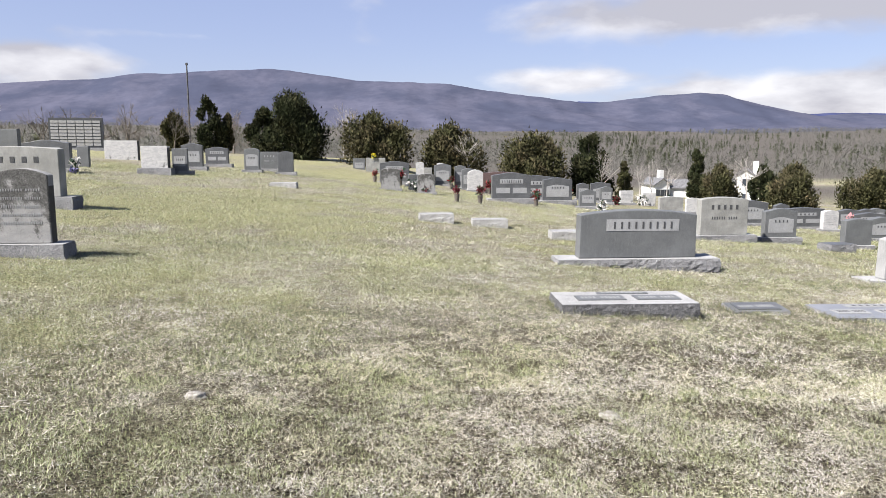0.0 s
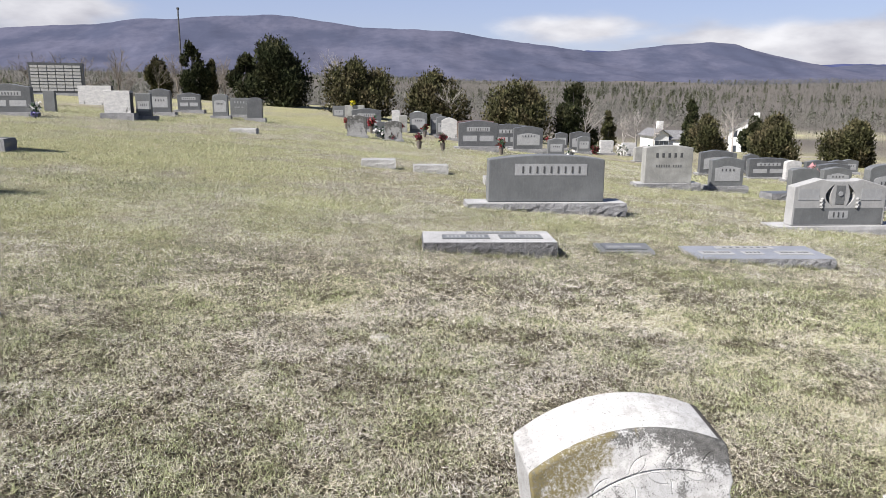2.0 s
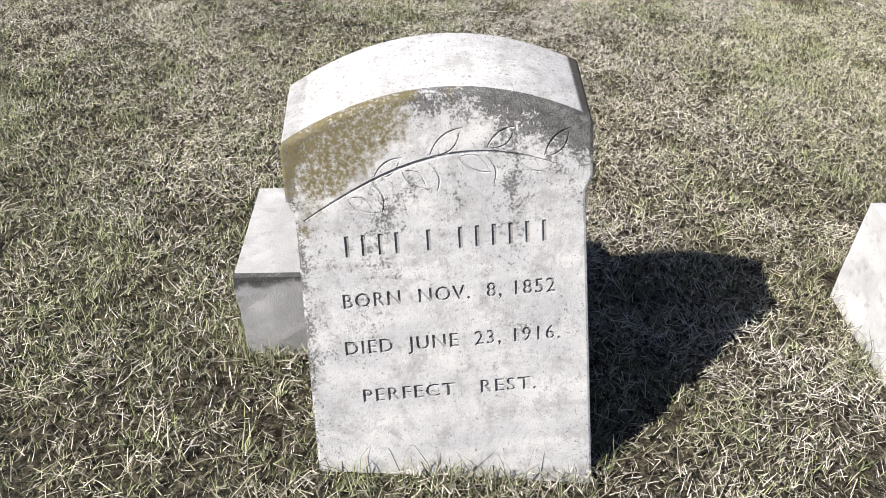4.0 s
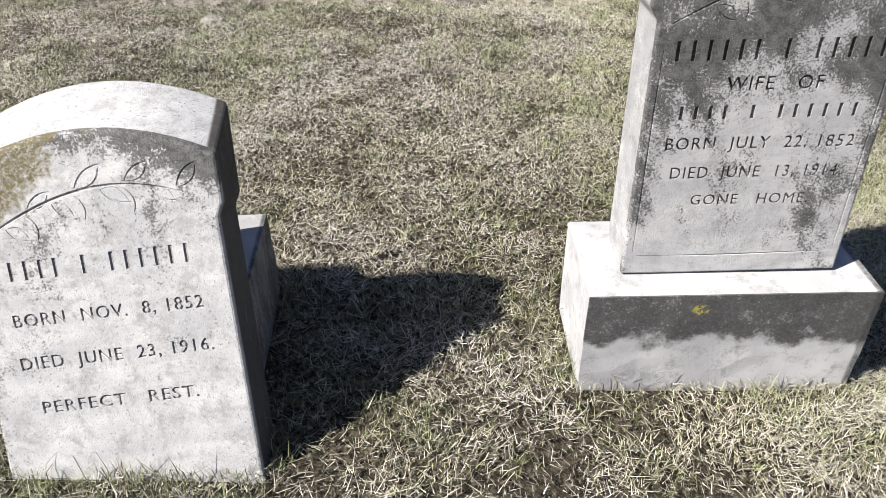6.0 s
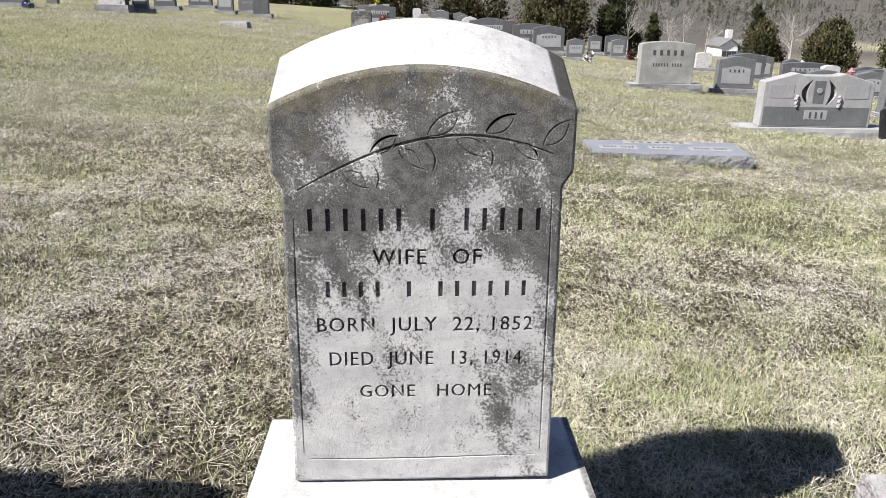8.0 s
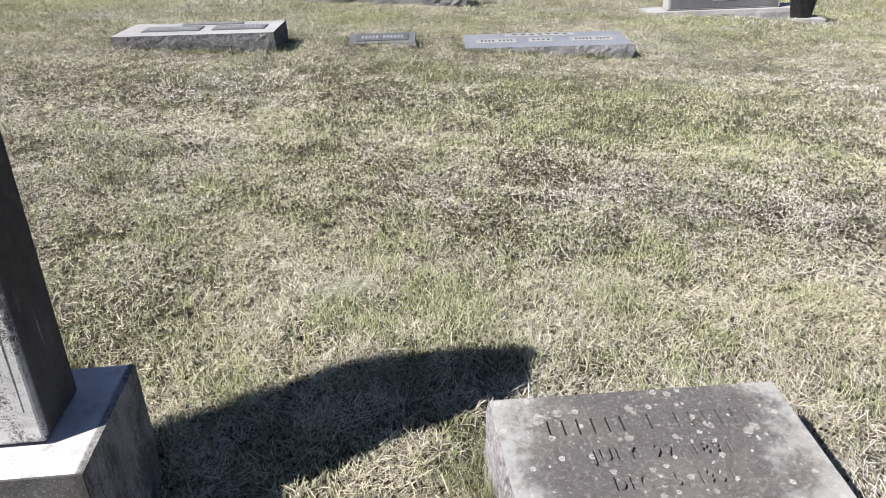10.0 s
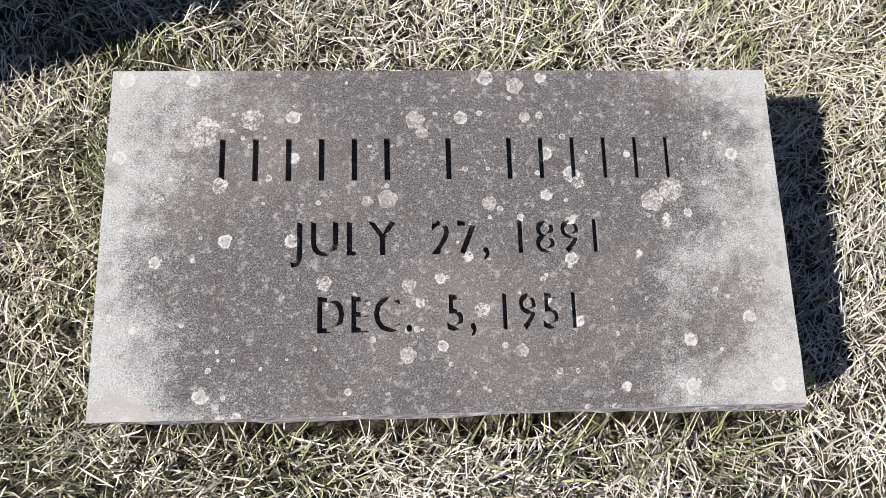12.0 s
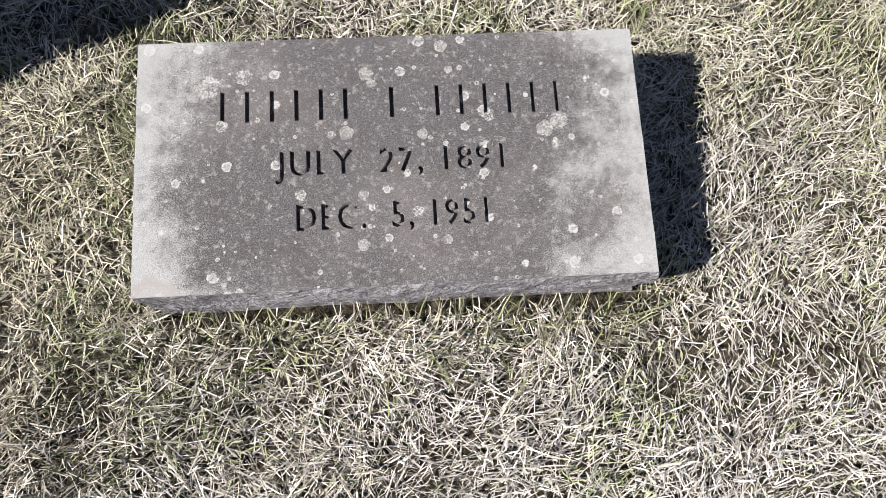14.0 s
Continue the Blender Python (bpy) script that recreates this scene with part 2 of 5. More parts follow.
    yl = k.math("MULTIPLY", k.step(yl, 0.70, 0.80), k.step(k.noise(110.0, 5.0, 0.8), 0.30, 0.58))
    yl = k.math("MULTIPLY", k.math("MULTIPLY", yl, lichen), front)
    c = k.mix(yl, c, k.mix(mid, (0.05, 0.042, 0.016), (0.144, 0.119, 0.054)))
    k.color(c)
    k.bump(k.math("ADD", k.noise(120.0, 5.0, 0.7), k.math("MULTIPLY", k.noise(500.0, 2.0), 0.4)), 0.4, 0.004)
    return k.m


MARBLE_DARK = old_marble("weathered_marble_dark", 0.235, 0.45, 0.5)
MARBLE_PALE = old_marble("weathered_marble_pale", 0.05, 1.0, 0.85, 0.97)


def marble_plinth(name, band, dull=0.0):
    k = Mat(name, 0.75, spec=0.25)
    base = k.mix(k.step(k.noise(6.0, 7.0, 0.6), 0.35, 0.72), (0.302, 0.302, 0.302), (0.461, 0.454, 0.443))
    base = k.mix(k.math("MULTIPLY", k.step(k.noise(22.0, 8.0, 0.8), 0.5, 0.64), 0.55), base, (0.158, 0.155, 0.148))
    base = k.mix(k.math("MULTIPLY", k.step(k.noise(9.0, 8.0, 0.7), 0.35, 0.65, 0.4, 1.0), dull), base, (0.18, 0.176, 0.169))
    edge = k.math("ADD", k.z, k.math("MULTIPLY", k.math("SUBTRACT", k.noise(6.0, 6.0, 0.65), 0.5), 0.22))
    m = k.step(edge, band, band + 0.03)
    fine = k.noise(160.0, 3.0, 0.8)
    m = k.math("MULTIPLY", m, k.step(k.math("ADD", k.math("MULTIPLY", fine, 0.5), k.math("MULTIPLY", k.noise(24.0, 6.0, 0.7), 0.5)), 0.36, 0.50, 0.45, 1.0))
    m = k.math("MULTIPLY", m, k.math("LESS_THAN", k.y, -0.142))
    c = k.mix(k.math("MULTIPLY", m, 0.9), base, k.mix(k.step(fine, 0.4, 0.7), (0.0086, 0.0085, 0.0079), (0.054, 0.053, 0.05)))
    # Right face darkened in colour: black growth together with the shade on it.
    growth_shade = k.math("MULTIPLY", k.step(k.x, 0.296, 0.304), k.step(k.math("ADD", k.math("MULTIPLY", k.noise(14.0, 7.0, 0.75, stretch=(1, 1, 0.4)), 0.7), k.math("MULTIPLY", fine, 0.3)), 0.40, 0.58, 0.95, 0.55))
    c = k.mix(growth_shade, c, k.mix(fine, (0.0086, 0.0083, 0.0079), (0.061, 0.059, 0.056)))
    soil = k.step(k.math("ADD", k.z, k.math("MULTIPLY", k.noise(14.0, 5.0), 0.06)), 0.065, 0.04)
    c = k.mix(k.math("MULTIPLY", soil, 0.7), c, (0.173, 0.144, 0.115))
    dx, dz = k.math("DIVIDE", k.math("ADD", k.x, 0.07), 0.02), k.math("DIVIDE", k.math("SUBTRACT", k.z, 0.262), 0.015)
    spot = k.step(k.math("ADD", k.math("MULTIPLY", dx, dx), k.math("MULTIPLY", dz, dz)), 1.3, 0.3)
    spot = k.math("MULTIPLY", spot, k.math("MULTIPLY", k.step(k.noise(60.0, 4.0, 0.7), 0.45, 0.55), k.step(k.z, 0.16, 0.20)))
    c = k.mix(k.math("MULTIPLY", spot, k.math("LESS_THAN", k.y, -0.142)), c, (0.302, 0.259, 0.029))
    k.color(c)
    k.bump(k.math("ADD", k.noise(110.0, 5.0, 0.7), k.noise(420.0, 2.0)), 0.3, 0.003)
    return k.m


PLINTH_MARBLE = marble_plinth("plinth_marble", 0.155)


def lichen_granite():
    """Brown-grey granite marker, paler towards its rim, with white lichen rosettes."""
    k = Mat("lichen_granite", 0.9, spec=0.2)
    grain = k.noise(650.0, 5.0, 0.85)
    brown = k.mix(k.step(grain, 0.40, 0.62), (0.022, 0.020, 0.020), (0.122, 0.114, 0.116))
    pale = k.mix(k.step(grain, 0.36, 0.66), (0.155, 0.155, 0.150), (0.330, 0.332, 0.325))
    ax = k.math("DIVIDE", k.math("ABSOLUTE", k.x), 0.305)
    ay = k.math("DIVIDE", k.math("ABSOLUTE", k.y), 0.156)
    rim = k.math("ADD", k.math("POWER", ax, 2.6), k.math("MULTIPLY", k.math("POWER", ay, 4.0), 0.34))
    wob = k.math("ADD", k.math("MULTIPLY", k.math("SUBTRACT", k.noise(7.0, 10.0, 0.72), 0.5), 2.3), k.math("MULTIPLY", k.math("SUBTRACT", k.noise(60.0, 4.0, 0.7), 0.5), 0.7))
    r = k.step(k.math("ADD", k.math("ADD", rim, wob), k.math("MULTIPLY", k.math("SUBTRACT", grain, 0.5), 0.9)), 0.40, 1.05)
    c = k.mix(r, brown, pale)
    c = k.mix(k.math("MULTIPLY", k.step(k.noise(5.0, 5.0, 0.6), 0.45, 0.7), 0.2), c, (0.216, 0.194, 0.173))
    c = k.mix(k.math("MULTIPLY", k.step(k.noise(95.0, 6.0, 0.8), 0.52, 0.64), 0.55), c, (0.245, 0.234, 0.223))
    c = k.mix(k.math("MULTIPLY", k.step(k.noise(240.0, 4.0, 0.8), 0.58, 0.66), 0.6), c, (0.302, 0.295, 0.288))
    c = k.mix(k.math("MULTIPLY", k.step(k.noise(23.0, 6.0, 0.7), 0.50, 0.66), 0.4), c, (0.04, 0.032, 0.03))

    def rosettes(scale, size, keep, power, tone):
        n = k.n.new("ShaderNodeTexVoronoi")
        n.inputs["Scale"].default_value = scale
        n.inputs["Randomness"].default_value = 1.0
        warp = k.n.new("ShaderNodeVectorMath")
        nz = k.n.new("ShaderNodeTexNoise")
        nz.inputs["Scale"].default_value, nz.inputs["Detail"].default_value = scale * 6, 4.0
        k.l.new(k.co, nz.inputs["Vector"])
        warp.operation = "MULTIPLY_ADD"
        k.l.new(nz.outputs["Color"], warp.inputs[0])
        warp.inputs[1].default_value = (0.25 / scale,) * 3
        k.l.new(k.co, warp.inputs[2])
        flat = k.n.new("ShaderNodeMapping")
        flat.inputs["Scale"].default_value = (1, 1, 0.05)
        k.l.new(warp.outputs[0], flat.inputs[0])
        k.l.new(flat.outputs[0], n.inputs["Vector"])
        sep = k.n.new("ShaderNodeSeparateColor")
        k.l.new(n.outputs["Color"], sep.inputs[0])
        lim = k.math("MULTIPLY", k.math("POWER", sep.outputs[0], power), size)
        inside = k.step(k.math("SUBTRACT", lim, n.outputs["Distance"]), 0.0, 0.05)
        ring = k.step(k.math("ABSOLUTE", k.math("SUBTRACT", k.math("MULTIPLY", lim, 0.8), n.outputs["Distance"])), 0.07, 0.02)
        keepit = k.math("GREATER_THAN", sep.outputs[1], keep)
        mask = k.math("MULTIPLY", k.math("MULTIPLY", inside, keepit), k.math("ADD", 0.55, k.math("MULTIPLY", ring, 0.4)))
        mask = k.math("MULTIPLY", mask, k.step(k.noise(230.0, 3.0, 0.7), 0.34, 0.52))
        return k.mix(mask, c, tone)

    c = rosettes(52.0, 0.46, 0.80, 0.9, (0.317, 0.31, 0.295))
    c = rosettes(130.0, 0.42, 0.88, 0.8, (0.302, 0.295, 0.281))
    c = rosettes(8.0, 0.32, 0.5, 1.0, (0.216, 0.198, 0.187))
    k.color(c)
    k.bump(k.math("ADD", grain, k.math("MULTIPLY", k.noise(70.0, 4.0), 0.6)), 0.22, 0.002)
    return k.m


LICHEN_GRANITE = lichen_granite()


def lichen_material():
    k = Mat("white_lichen", 0.95, spec=0.1)
    grain = k.step(k.math("ADD", k.math("MULTIPLY", k.noise(420.0, 4.0, 0.85), 0.6), k.math("MULTIPLY", k.noise(90.0, 4.0, 0.8), 0.4)), 0.42, 0.60)
    c = k.mix(grain, (0.075, 0.069, 0.066), (0.36, 0.35, 0.335))
    k.color(k.mix(k.math("MULTIPLY", k.random(), 0.65), c, (0.15, 0.141, 0.134)))
    k.bump(k.noise(400.0, 4.0, 0.8), 0.5, 0.001)
    return k.m


LICHEN = lichen_material()


def plain(name, c0, c1, scale, rough=0.8, bump=0.0, spec=0.3, stretch=None):
    k = Mat(name, rough, spec=spec)
    k.color(k.mix(k.step(k.noise(scale, 5.0, 0.6, stretch=stretch), 0.35, 0.68), c0, c1))
    if bump:
        k.bump(k.noise(scale * 3, 5.0, 0.6), bump, 0.02)
    return k.m


def turf_material():
    k = Mat("winter_turf", 0.95, spec=0.1)
    g = k.attr("green")
    fine, mid, big = k.noise(48.0, 8.0, 0.85), k.noise(6.0, 7.0, 0.75), k.noise(0.5, 6.0, 0.65)
    straw = k.mix(k.step(fine, 0.36, 0.64), (0.064, 0.051, 0.031), (0.36, 0.33, 0.255))
    straw = k.mix(k.math("MULTIPLY", k.step(mid, 0.42, 0.66), 0.55), straw, (0.40, 0.385, 0.35))
    straw = k.mix(k.math("MULTIPLY", k.step(big, 0.46, 0.64), 0.65), straw, (0.13, 0.118, 0.065))
    grn = k.mix(k.step(fine, 0.36, 0.64), (0.085, 0.085, 0.036), (0.459, 0.442, 0.246))
    f = k.math("ADD", g, k.math("MULTIPLY", k.math("SUBTRACT", k.math("ADD", mid, big), 1.0), 1.0))
    c = k.mix(k.step(f, 0.30, 0.85, 0.0, 0.85), straw, grn)
    # Under dense blades: thatch and soil tone, with shade between blades painted in.
    c = k.mix(k.attr("thatch_shade"), c, k.mix(k.step(fine, 0.4, 0.62), (0.011, 0.0093, 0.0059), (0.145, 0.123, 0.085)))
    c = k.mix(k.attr("litter"), c, k.mix(k.step(mid, 0.4, 0.6), (0.051, 0.046, 0.043), (0.102, 0.092, 0.081)))
    k.color(c)
    k.bump(k.math("ADD", fine, mid), 1.0, 0.05)
    return k.m


def blade_material():
    k = Mat("grass_blades", 0.7, spec=0.2)
    g, r = k.attr("green"), k.attr("shade")
    straw = k.mix(k.attr("pale"), k.mix(r, (0.070, 0.056, 0.035), (0.465, 0.425, 0.325)), k.mix(r, (0.088, 0.077, 0.064), (0.51, 0.472, 0.452)))
    grn = k.mix(r, (0.022, 0.030, 0.010), (0.22, 0.255, 0.105))
    k.color(k.mix(g, straw, grn))
    return k.m


TURF, BLADES = turf_material(), blade_material()
SOIL_CLOD = plain("dry_soil", (0.144, 0.133, 0.115), (0.288, 0.277, 0.252), 40.0, 0.95, 0.5)
BARK = plain("grey_bark", (0.072, 0.061, 0.05), (0.158, 0.137, 0.119), 12.0, 0.95, 0.5, stretch=(3, 3, 0.5))
PALE_BARK = plain("pale_bark", (0.216, 0.198, 0.18), (0.331, 0.31, 0.288), 8.0, 0.9, 0.3)


def foliage(name, a, b, c, patch=0.9):
    k = Mat(name, 0.9, spec=0.05)
    r = k.attr("shade")
    k.color(k.mix(k.step(k.noise(patch, 4.0), 0.4, 0.65), k.mix(r, a, b), k.mix(r, a, c)))
    return k.m


CEDAR = foliage("dark_cedar_needles", (0.012, 0.015, 0.0079), (0.04, 0.048, 0.023), (0.059, 0.058, 0.03))
JUNIPER = foliage("olive_juniper_needles", (0.019, 0.021, 0.011), (0.079, 0.079, 0.037), (0.126, 0.104, 0.061))
WOODS = foliage("bare_winter_woods", (0.088, 0.086, 0.079), (0.130, 0.127, 0.115), (0.108, 0.110, 0.085), 0.025)
PINES = foliage("far_pines", (0.036, 0.042, 0.026), (0.076, 0.085, 0.049), (0.094, 0.094, 0.054), 0.03)

# ---------------------------------------------------------------- helpers for building
def part(name, bm, material, parent, label="", smooth=False):
    """Link a bmesh (or a finished mesh) as one mesh object under a thing or a part."""
    if isinstance(bm, bmesh.types.BMesh):
        me = bpy.data.meshes.new(name)
        bmesh.ops.recalc_face_normals(bm, faces=bm.faces)
        bm.to_mesh(me)
        bm.free()
    else:
        me = bm
    me.materials.clear()
    me.materials.append(material)
    if smooth:
        me.shade_smooth()
    ob = new(name, me)
    if parent is not None:
        ob.parent = parent
    if label:
        ob["label"] = label
    return ob


def thing(name, m, label, category, group=""):
    ob = new(name)
    ob.empty_display_size = 0.1
    ob.matrix_basis = m
    return tagged(ob, label, category, group)


def array_mesh(name, verts, tris, attrs=None):
    me = bpy.data.meshes.new(name)
    nv, nt = len(verts), len(tris)
    me.vertices.add(nv)
    me.vertices.foreach_set("co", np.ascontiguousarray(verts, dtype=np.float32).ravel())
    me.loops.add(nt * 3)
    me.loops.foreach_set("vertex_index", np.ascontiguousarray(tris, dtype=np.int32).ravel())
    me.polygons.add(nt)
    me.polygons.foreach_set("loop_start", np.arange(0, nt * 3, 3, dtype=np.int32))
    me.update(calc_edges=True)
    for key, v in (attrs or {}).items():
        a = me.attributes.new(key, "FLOAT", "POINT")
        a.data.foreach_set("value", np.ascontiguousarray(v, dtype=np.float32))
    return me


def smoothstep(a, b, v):
    t = np.clip((v - a) / (b - a), 0, 1)
    return t * t * (3 - 2 * t)


def lattice(seed):
    return np.random.RandomState(seed).rand(64, 64)


def vnoise(x, y, scale, seed):
    """Smooth value noise in the plane, 0 to 1."""
    g = lattice(seed)
    u, v = np.asarray(x) / scale, np.asarray(y) / scale
    i, j = np.floor(u).astype(int), np.floor(v).astype(int)
    fu, fv = u - i, v - j
    fu, fv = fu * fu * (3 - 2 * fu), fv * fv * (3 - 2 * fv)
    a = g[i % 64, j % 64] * (1 - fu) + g[(i + 1) % 64, j % 64] * fu
    b = g[i % 64, (j + 1) % 64] * (1 - fu) + g[(i + 1) % 64, (j + 1) % 64] * fu
    return a * (1 - fv) + b * fv


def fbm(x, y, scale, seed, octaves=4):
    s = sum(vnoise(x, y, scale / 2 ** o, seed + o) / 2 ** o for o in range(octaves))
    return s / sum(1 / 2 ** o for o in range(octaves))


def land(x, y):
    """Height of the ground: a hilltop that falls off to the east, and a wooded valley beyond it."""
    x, y = np.asarray(x, dtype=float), np.asarray(y, dtype=float)
    xs, ys = 60 * np.tanh(x / 60), np.where(y > 0, 70 * np.tanh(y / 70), 40 * np.tanh(y / 40))
    k = np.clip(1.05 + 0.13 * xs, 0.2, 2.2)
    hill = 0.185 - np.where(xs > 0, 0.04, 0.05) * xs - 0.02 * ys * k
    hill = hill + 0.03 * (fbm(x, y, 2.2, 11) - 0.5) + 0.012 * (vnoise(x, y, 0.35, 19) - 0.5)
    hill = hill - 0.028 * np.exp(-((x - 2.1) / 1.1) ** 2 - ((y - 1.35) / 0.7) ** 2)
    d = np.hypot(x - 3, y - 2.5)
    valley = -3.5 - 8.0 / (1 + np.exp(-np.clip((x + 0.05 * y) / 40, -30, 30)))
    valley = valley + 26 * smoothstep(350, 1500, d) * smoothstep(-200, 200, y) + 5 * (fbm(x, y, 160, 23) - 0.5) * smoothstep(90, 250, d) + 26 * (fbm(x, y, 420, 27, 3) - 0.5) * smoothstep(200, 600, d)
    w = smoothstep(46, 150, d) * smoothstep(-60, 40, y + np.abs(x) * 0.3)
    return hill * (1 - w) + valley * w


def gz(x, y):
    return float(land(x, y))


def green_at(x, y):
    """How green the winter turf is, 0 straw to 1 green."""
    g = 1.3 * (fbm(x, y, 0.8, 31) - 0.5) + 0.8 * (fbm(x, y, 5.0, 41, 3) - 0.5) + 0.30
    for px, py, sx, sy, a in ((3.6, 5.9, 1.6, 0.6, 0.35), (4.6, 4.7, 0.7, 0.5, 0.75), (-1.6, 5.5, 0.8, 1.0, 0.3), (-4.3, 14.0, 3.0, 2.0, 0.3),
                              (0.9, 1.3, 0.5, 0.6, 0.40), (1.9, 1.2, 0.5, 0.35, 0.40), (3.1, 1.8, 0.35, 0.4, 0.3), (5.5, 9.6, 1.2, 0.4, 0.35), (-0.9, 3.2, 0.7, 0.6, 0.2)):
        g = g + a * np.exp(-((x - px) / sx) ** 2 - ((y - py) / sy) ** 2)
    g = g + 0.26 * smoothstep(5.0, 13.0, y) + 0.12 * smoothstep(1.5, -1.5, x)
    return np.clip(g, 0, 1)


# ---------------------------------------------------------------- the ground, one sheet
def build_ground():
    u, v = np.linspace(-1, 1, 281), np.linspace(-0.72, 1, 250)
    X, Y = np.meshgrid(3 + 5 * np.sinh(u * 7.35), 2.5 + 5 * np.sinh(v * 7.4))
    Z = land(X, Y)
    ny, nx = X.shape
    verts = np.stack([X, Y, Z], -1).reshape(-1, 3)
    idx = np.arange(ny * nx).reshape(ny, nx)
    a, b, c, d = idx[:-1, :-1], idx[:-1, 1:], idx[1:, 1:], idx[1:, :-1]
    tris = np.concatenate([np.stack([a, b, c], -1).reshape(-1, 3), np.stack([a, c, d], -1).reshape(-1, 3)])
    me = array_mesh("ground", verts, tris, {"green": green_at(X, Y).ravel(), "thatch_shade": (0.95 * smoothstep(0.35, 1.0, Y) * (1 - smoothstep(3.4, 8.0, np.hypot((X - 2.8) * 0.9, (Y - 1.9) * 1.25)))).ravel(),
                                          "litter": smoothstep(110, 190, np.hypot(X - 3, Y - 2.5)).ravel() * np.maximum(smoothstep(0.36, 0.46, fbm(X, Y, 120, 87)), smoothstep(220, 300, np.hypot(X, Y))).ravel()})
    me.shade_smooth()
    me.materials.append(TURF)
    return tagged(new("ground", me), "dormant straw-coloured winter turf with green patches", "ground", kind="structure")


ground = build_ground()

RIDGE = ((-2700, 190), (-1860, 230), (-1430, 254), (-1240, 278), (-1075, 278), (-910, 291), (-708, 303), (-625, 291), (-460, 266), (-341, 247), (-104, 238), (38, 231),
         (156, 212), (393, 183), (583, 155), (701, 160), (867, 184), (1057, 201), (1151, 195), (1294, 155), (1460, 117), (1554, 103), (1696, 116), (1857, 112), (2700, 118))


FAR_RIDGE = ((-2700, 40), (560, 60), (640, 185), (700, 200), (800, 196), (900, 170), (1300, 90), (1760, 110), (1880, 140), (2000, 146), (2150, 143), (2350, 146), (2700, 140))


def build_mountains(name, ridge, y0, depth, material, label, seed):
    rx, rz = [p[0] for p in ridge], [p[1] for p in ridge]
    xs, vs = np.linspace(-2600, 2700, 420), np.linspace(-1, 1, 46)
    X, V = np.meshgrid(xs, vs)
    crest = np.interp(X, rx, rz) + 9 * (fbm(X, V * 0 + 5, 260, seed) - 0.5) + 6 * (fbm(X, V * 0, 60, seed + 5) - 0.5)
    prof = np.where(V < 0, (1 + V) ** 1.25, 1 - 0.4 * V)
    spurs = (fbm(X + 300 * V, V * 700, 330, seed + 9) - 0.5) * 130 * np.clip(1 - V ** 2, 0, 1) * np.where(V < 0, -V, 0) * 2
    Z = -12 + (crest + 12) * prof + spurs
    Y = y0 + V * depth + 120 * (fbm(X, V, 700, seed + 3) - 0.5)
    ny, nx = X.shape
    idx = np.arange(ny * nx).reshape(ny, nx)
    a, b, c, d = idx[:-1, :-1], idx[:-1, 1:], idx[1:, 1:], idx[1:, :-1]
    tris = np.concatenate([np.stack([a, b, c], -1).reshape(-1, 3), np.stack([a, c, d], -1).reshape(-1, 3)])
    me = array_mesh(name, np.stack([X, Y, Z], -1).reshape(-1, 3), tris)
    me.shade_smooth()
    me.materials.append(material)
    return tagged(new(name, me), label, "mountains", kind="structure")


# Aerial haze is put into the ridge base colours a and b.
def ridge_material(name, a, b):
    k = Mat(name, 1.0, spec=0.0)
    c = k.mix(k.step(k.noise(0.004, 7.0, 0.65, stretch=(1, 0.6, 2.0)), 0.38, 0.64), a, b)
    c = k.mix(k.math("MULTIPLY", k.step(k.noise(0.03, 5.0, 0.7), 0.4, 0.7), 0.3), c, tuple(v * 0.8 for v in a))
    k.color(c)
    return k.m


build_mountains("backdrop", RIDGE, 3080, 900, ridge_material("haze_painted_blue_ridge", (0.043, 0.048, 0.074), (0.069, 0.071, 0.101)), "hazy blue-violet wooded mountain ridge", 51)
# Darker blue here paints in cloud shade as well as haze.
build_mountains("backdrop", FAR_RIDGE, 3760, 500, ridge_material("shade_painted_blue_ridge", (0.032, 0.038, 0.085), (0.046, 0.053, 0.108)), "far dark blue ridge under cloud", 71)


# ---------------------------------------------------------------- stone shapes
def arc_outline(w, spring, rise, top="arch", n=18, w_top=None, z0=0.0):
    """Outline of an upright stone in x and z, anticlockwise from the lower left corner."""
    a, b = w / 2, (w_top or w) / 2
    pts = [(-a, z0), (a, z0), (b, spring)]
    if top == "arch":
        for i in range(1, n):
            t = i / n
            pts.append((b - 2 * b * t, spring + rise * (1 - (2 * t - 1) ** 2)))
    elif top == "round":
        for i in range(1, n):
            t = math.pi * i / n
            pts.append((b * math.cos(t), spring + rise * math.sin(t)))
    elif top == "serp":
        s = b * 0.80
        pts.append((s, spring + rise * 0.18))
        for i in range(1, n):
            t = i / n
            pts.append((s - 2 * s * t, spring + rise * (0.18 + 0.82 * math.sin(math.pi * t) ** 1.3)))
        pts.append((-s, spring + rise * 0.18))
    elif top == "peak":
        pts += [(b * 0.55, spring + rise * 0.62), (0, spring + rise), (-b * 0.55, spring + rise * 0.62)]
    pts.append((-b, spring))
    return pts


def slab(front, back, y0, y1, bevel=0.006):
    """A solid between two outlines of as many points."""
    bm = bmesh.new()
    f = [bm.verts.new((x, y0, z)) for x, z in front]
    b = [bm.verts.new((x, y1, z)) for x, z in back]
    bm.faces.new(f)
    bm.faces.new(b[::-1])
    n = len(f)
    for i in range(n):
        j = (i + 1) % n
        bm.faces.new((f[j], f[i], b[i], b[j]))
    bmesh.ops.recalc_face_normals(bm, faces=bm.faces)
    if bevel:
        sharp = [e for e in bm.edges if e.calc_face_angle(0) > 0.5]
        bmesh.ops.bevel(bm, geom=sharp, offset=bevel, segments=2, affect="EDGES", profile=0.5)
    return bm


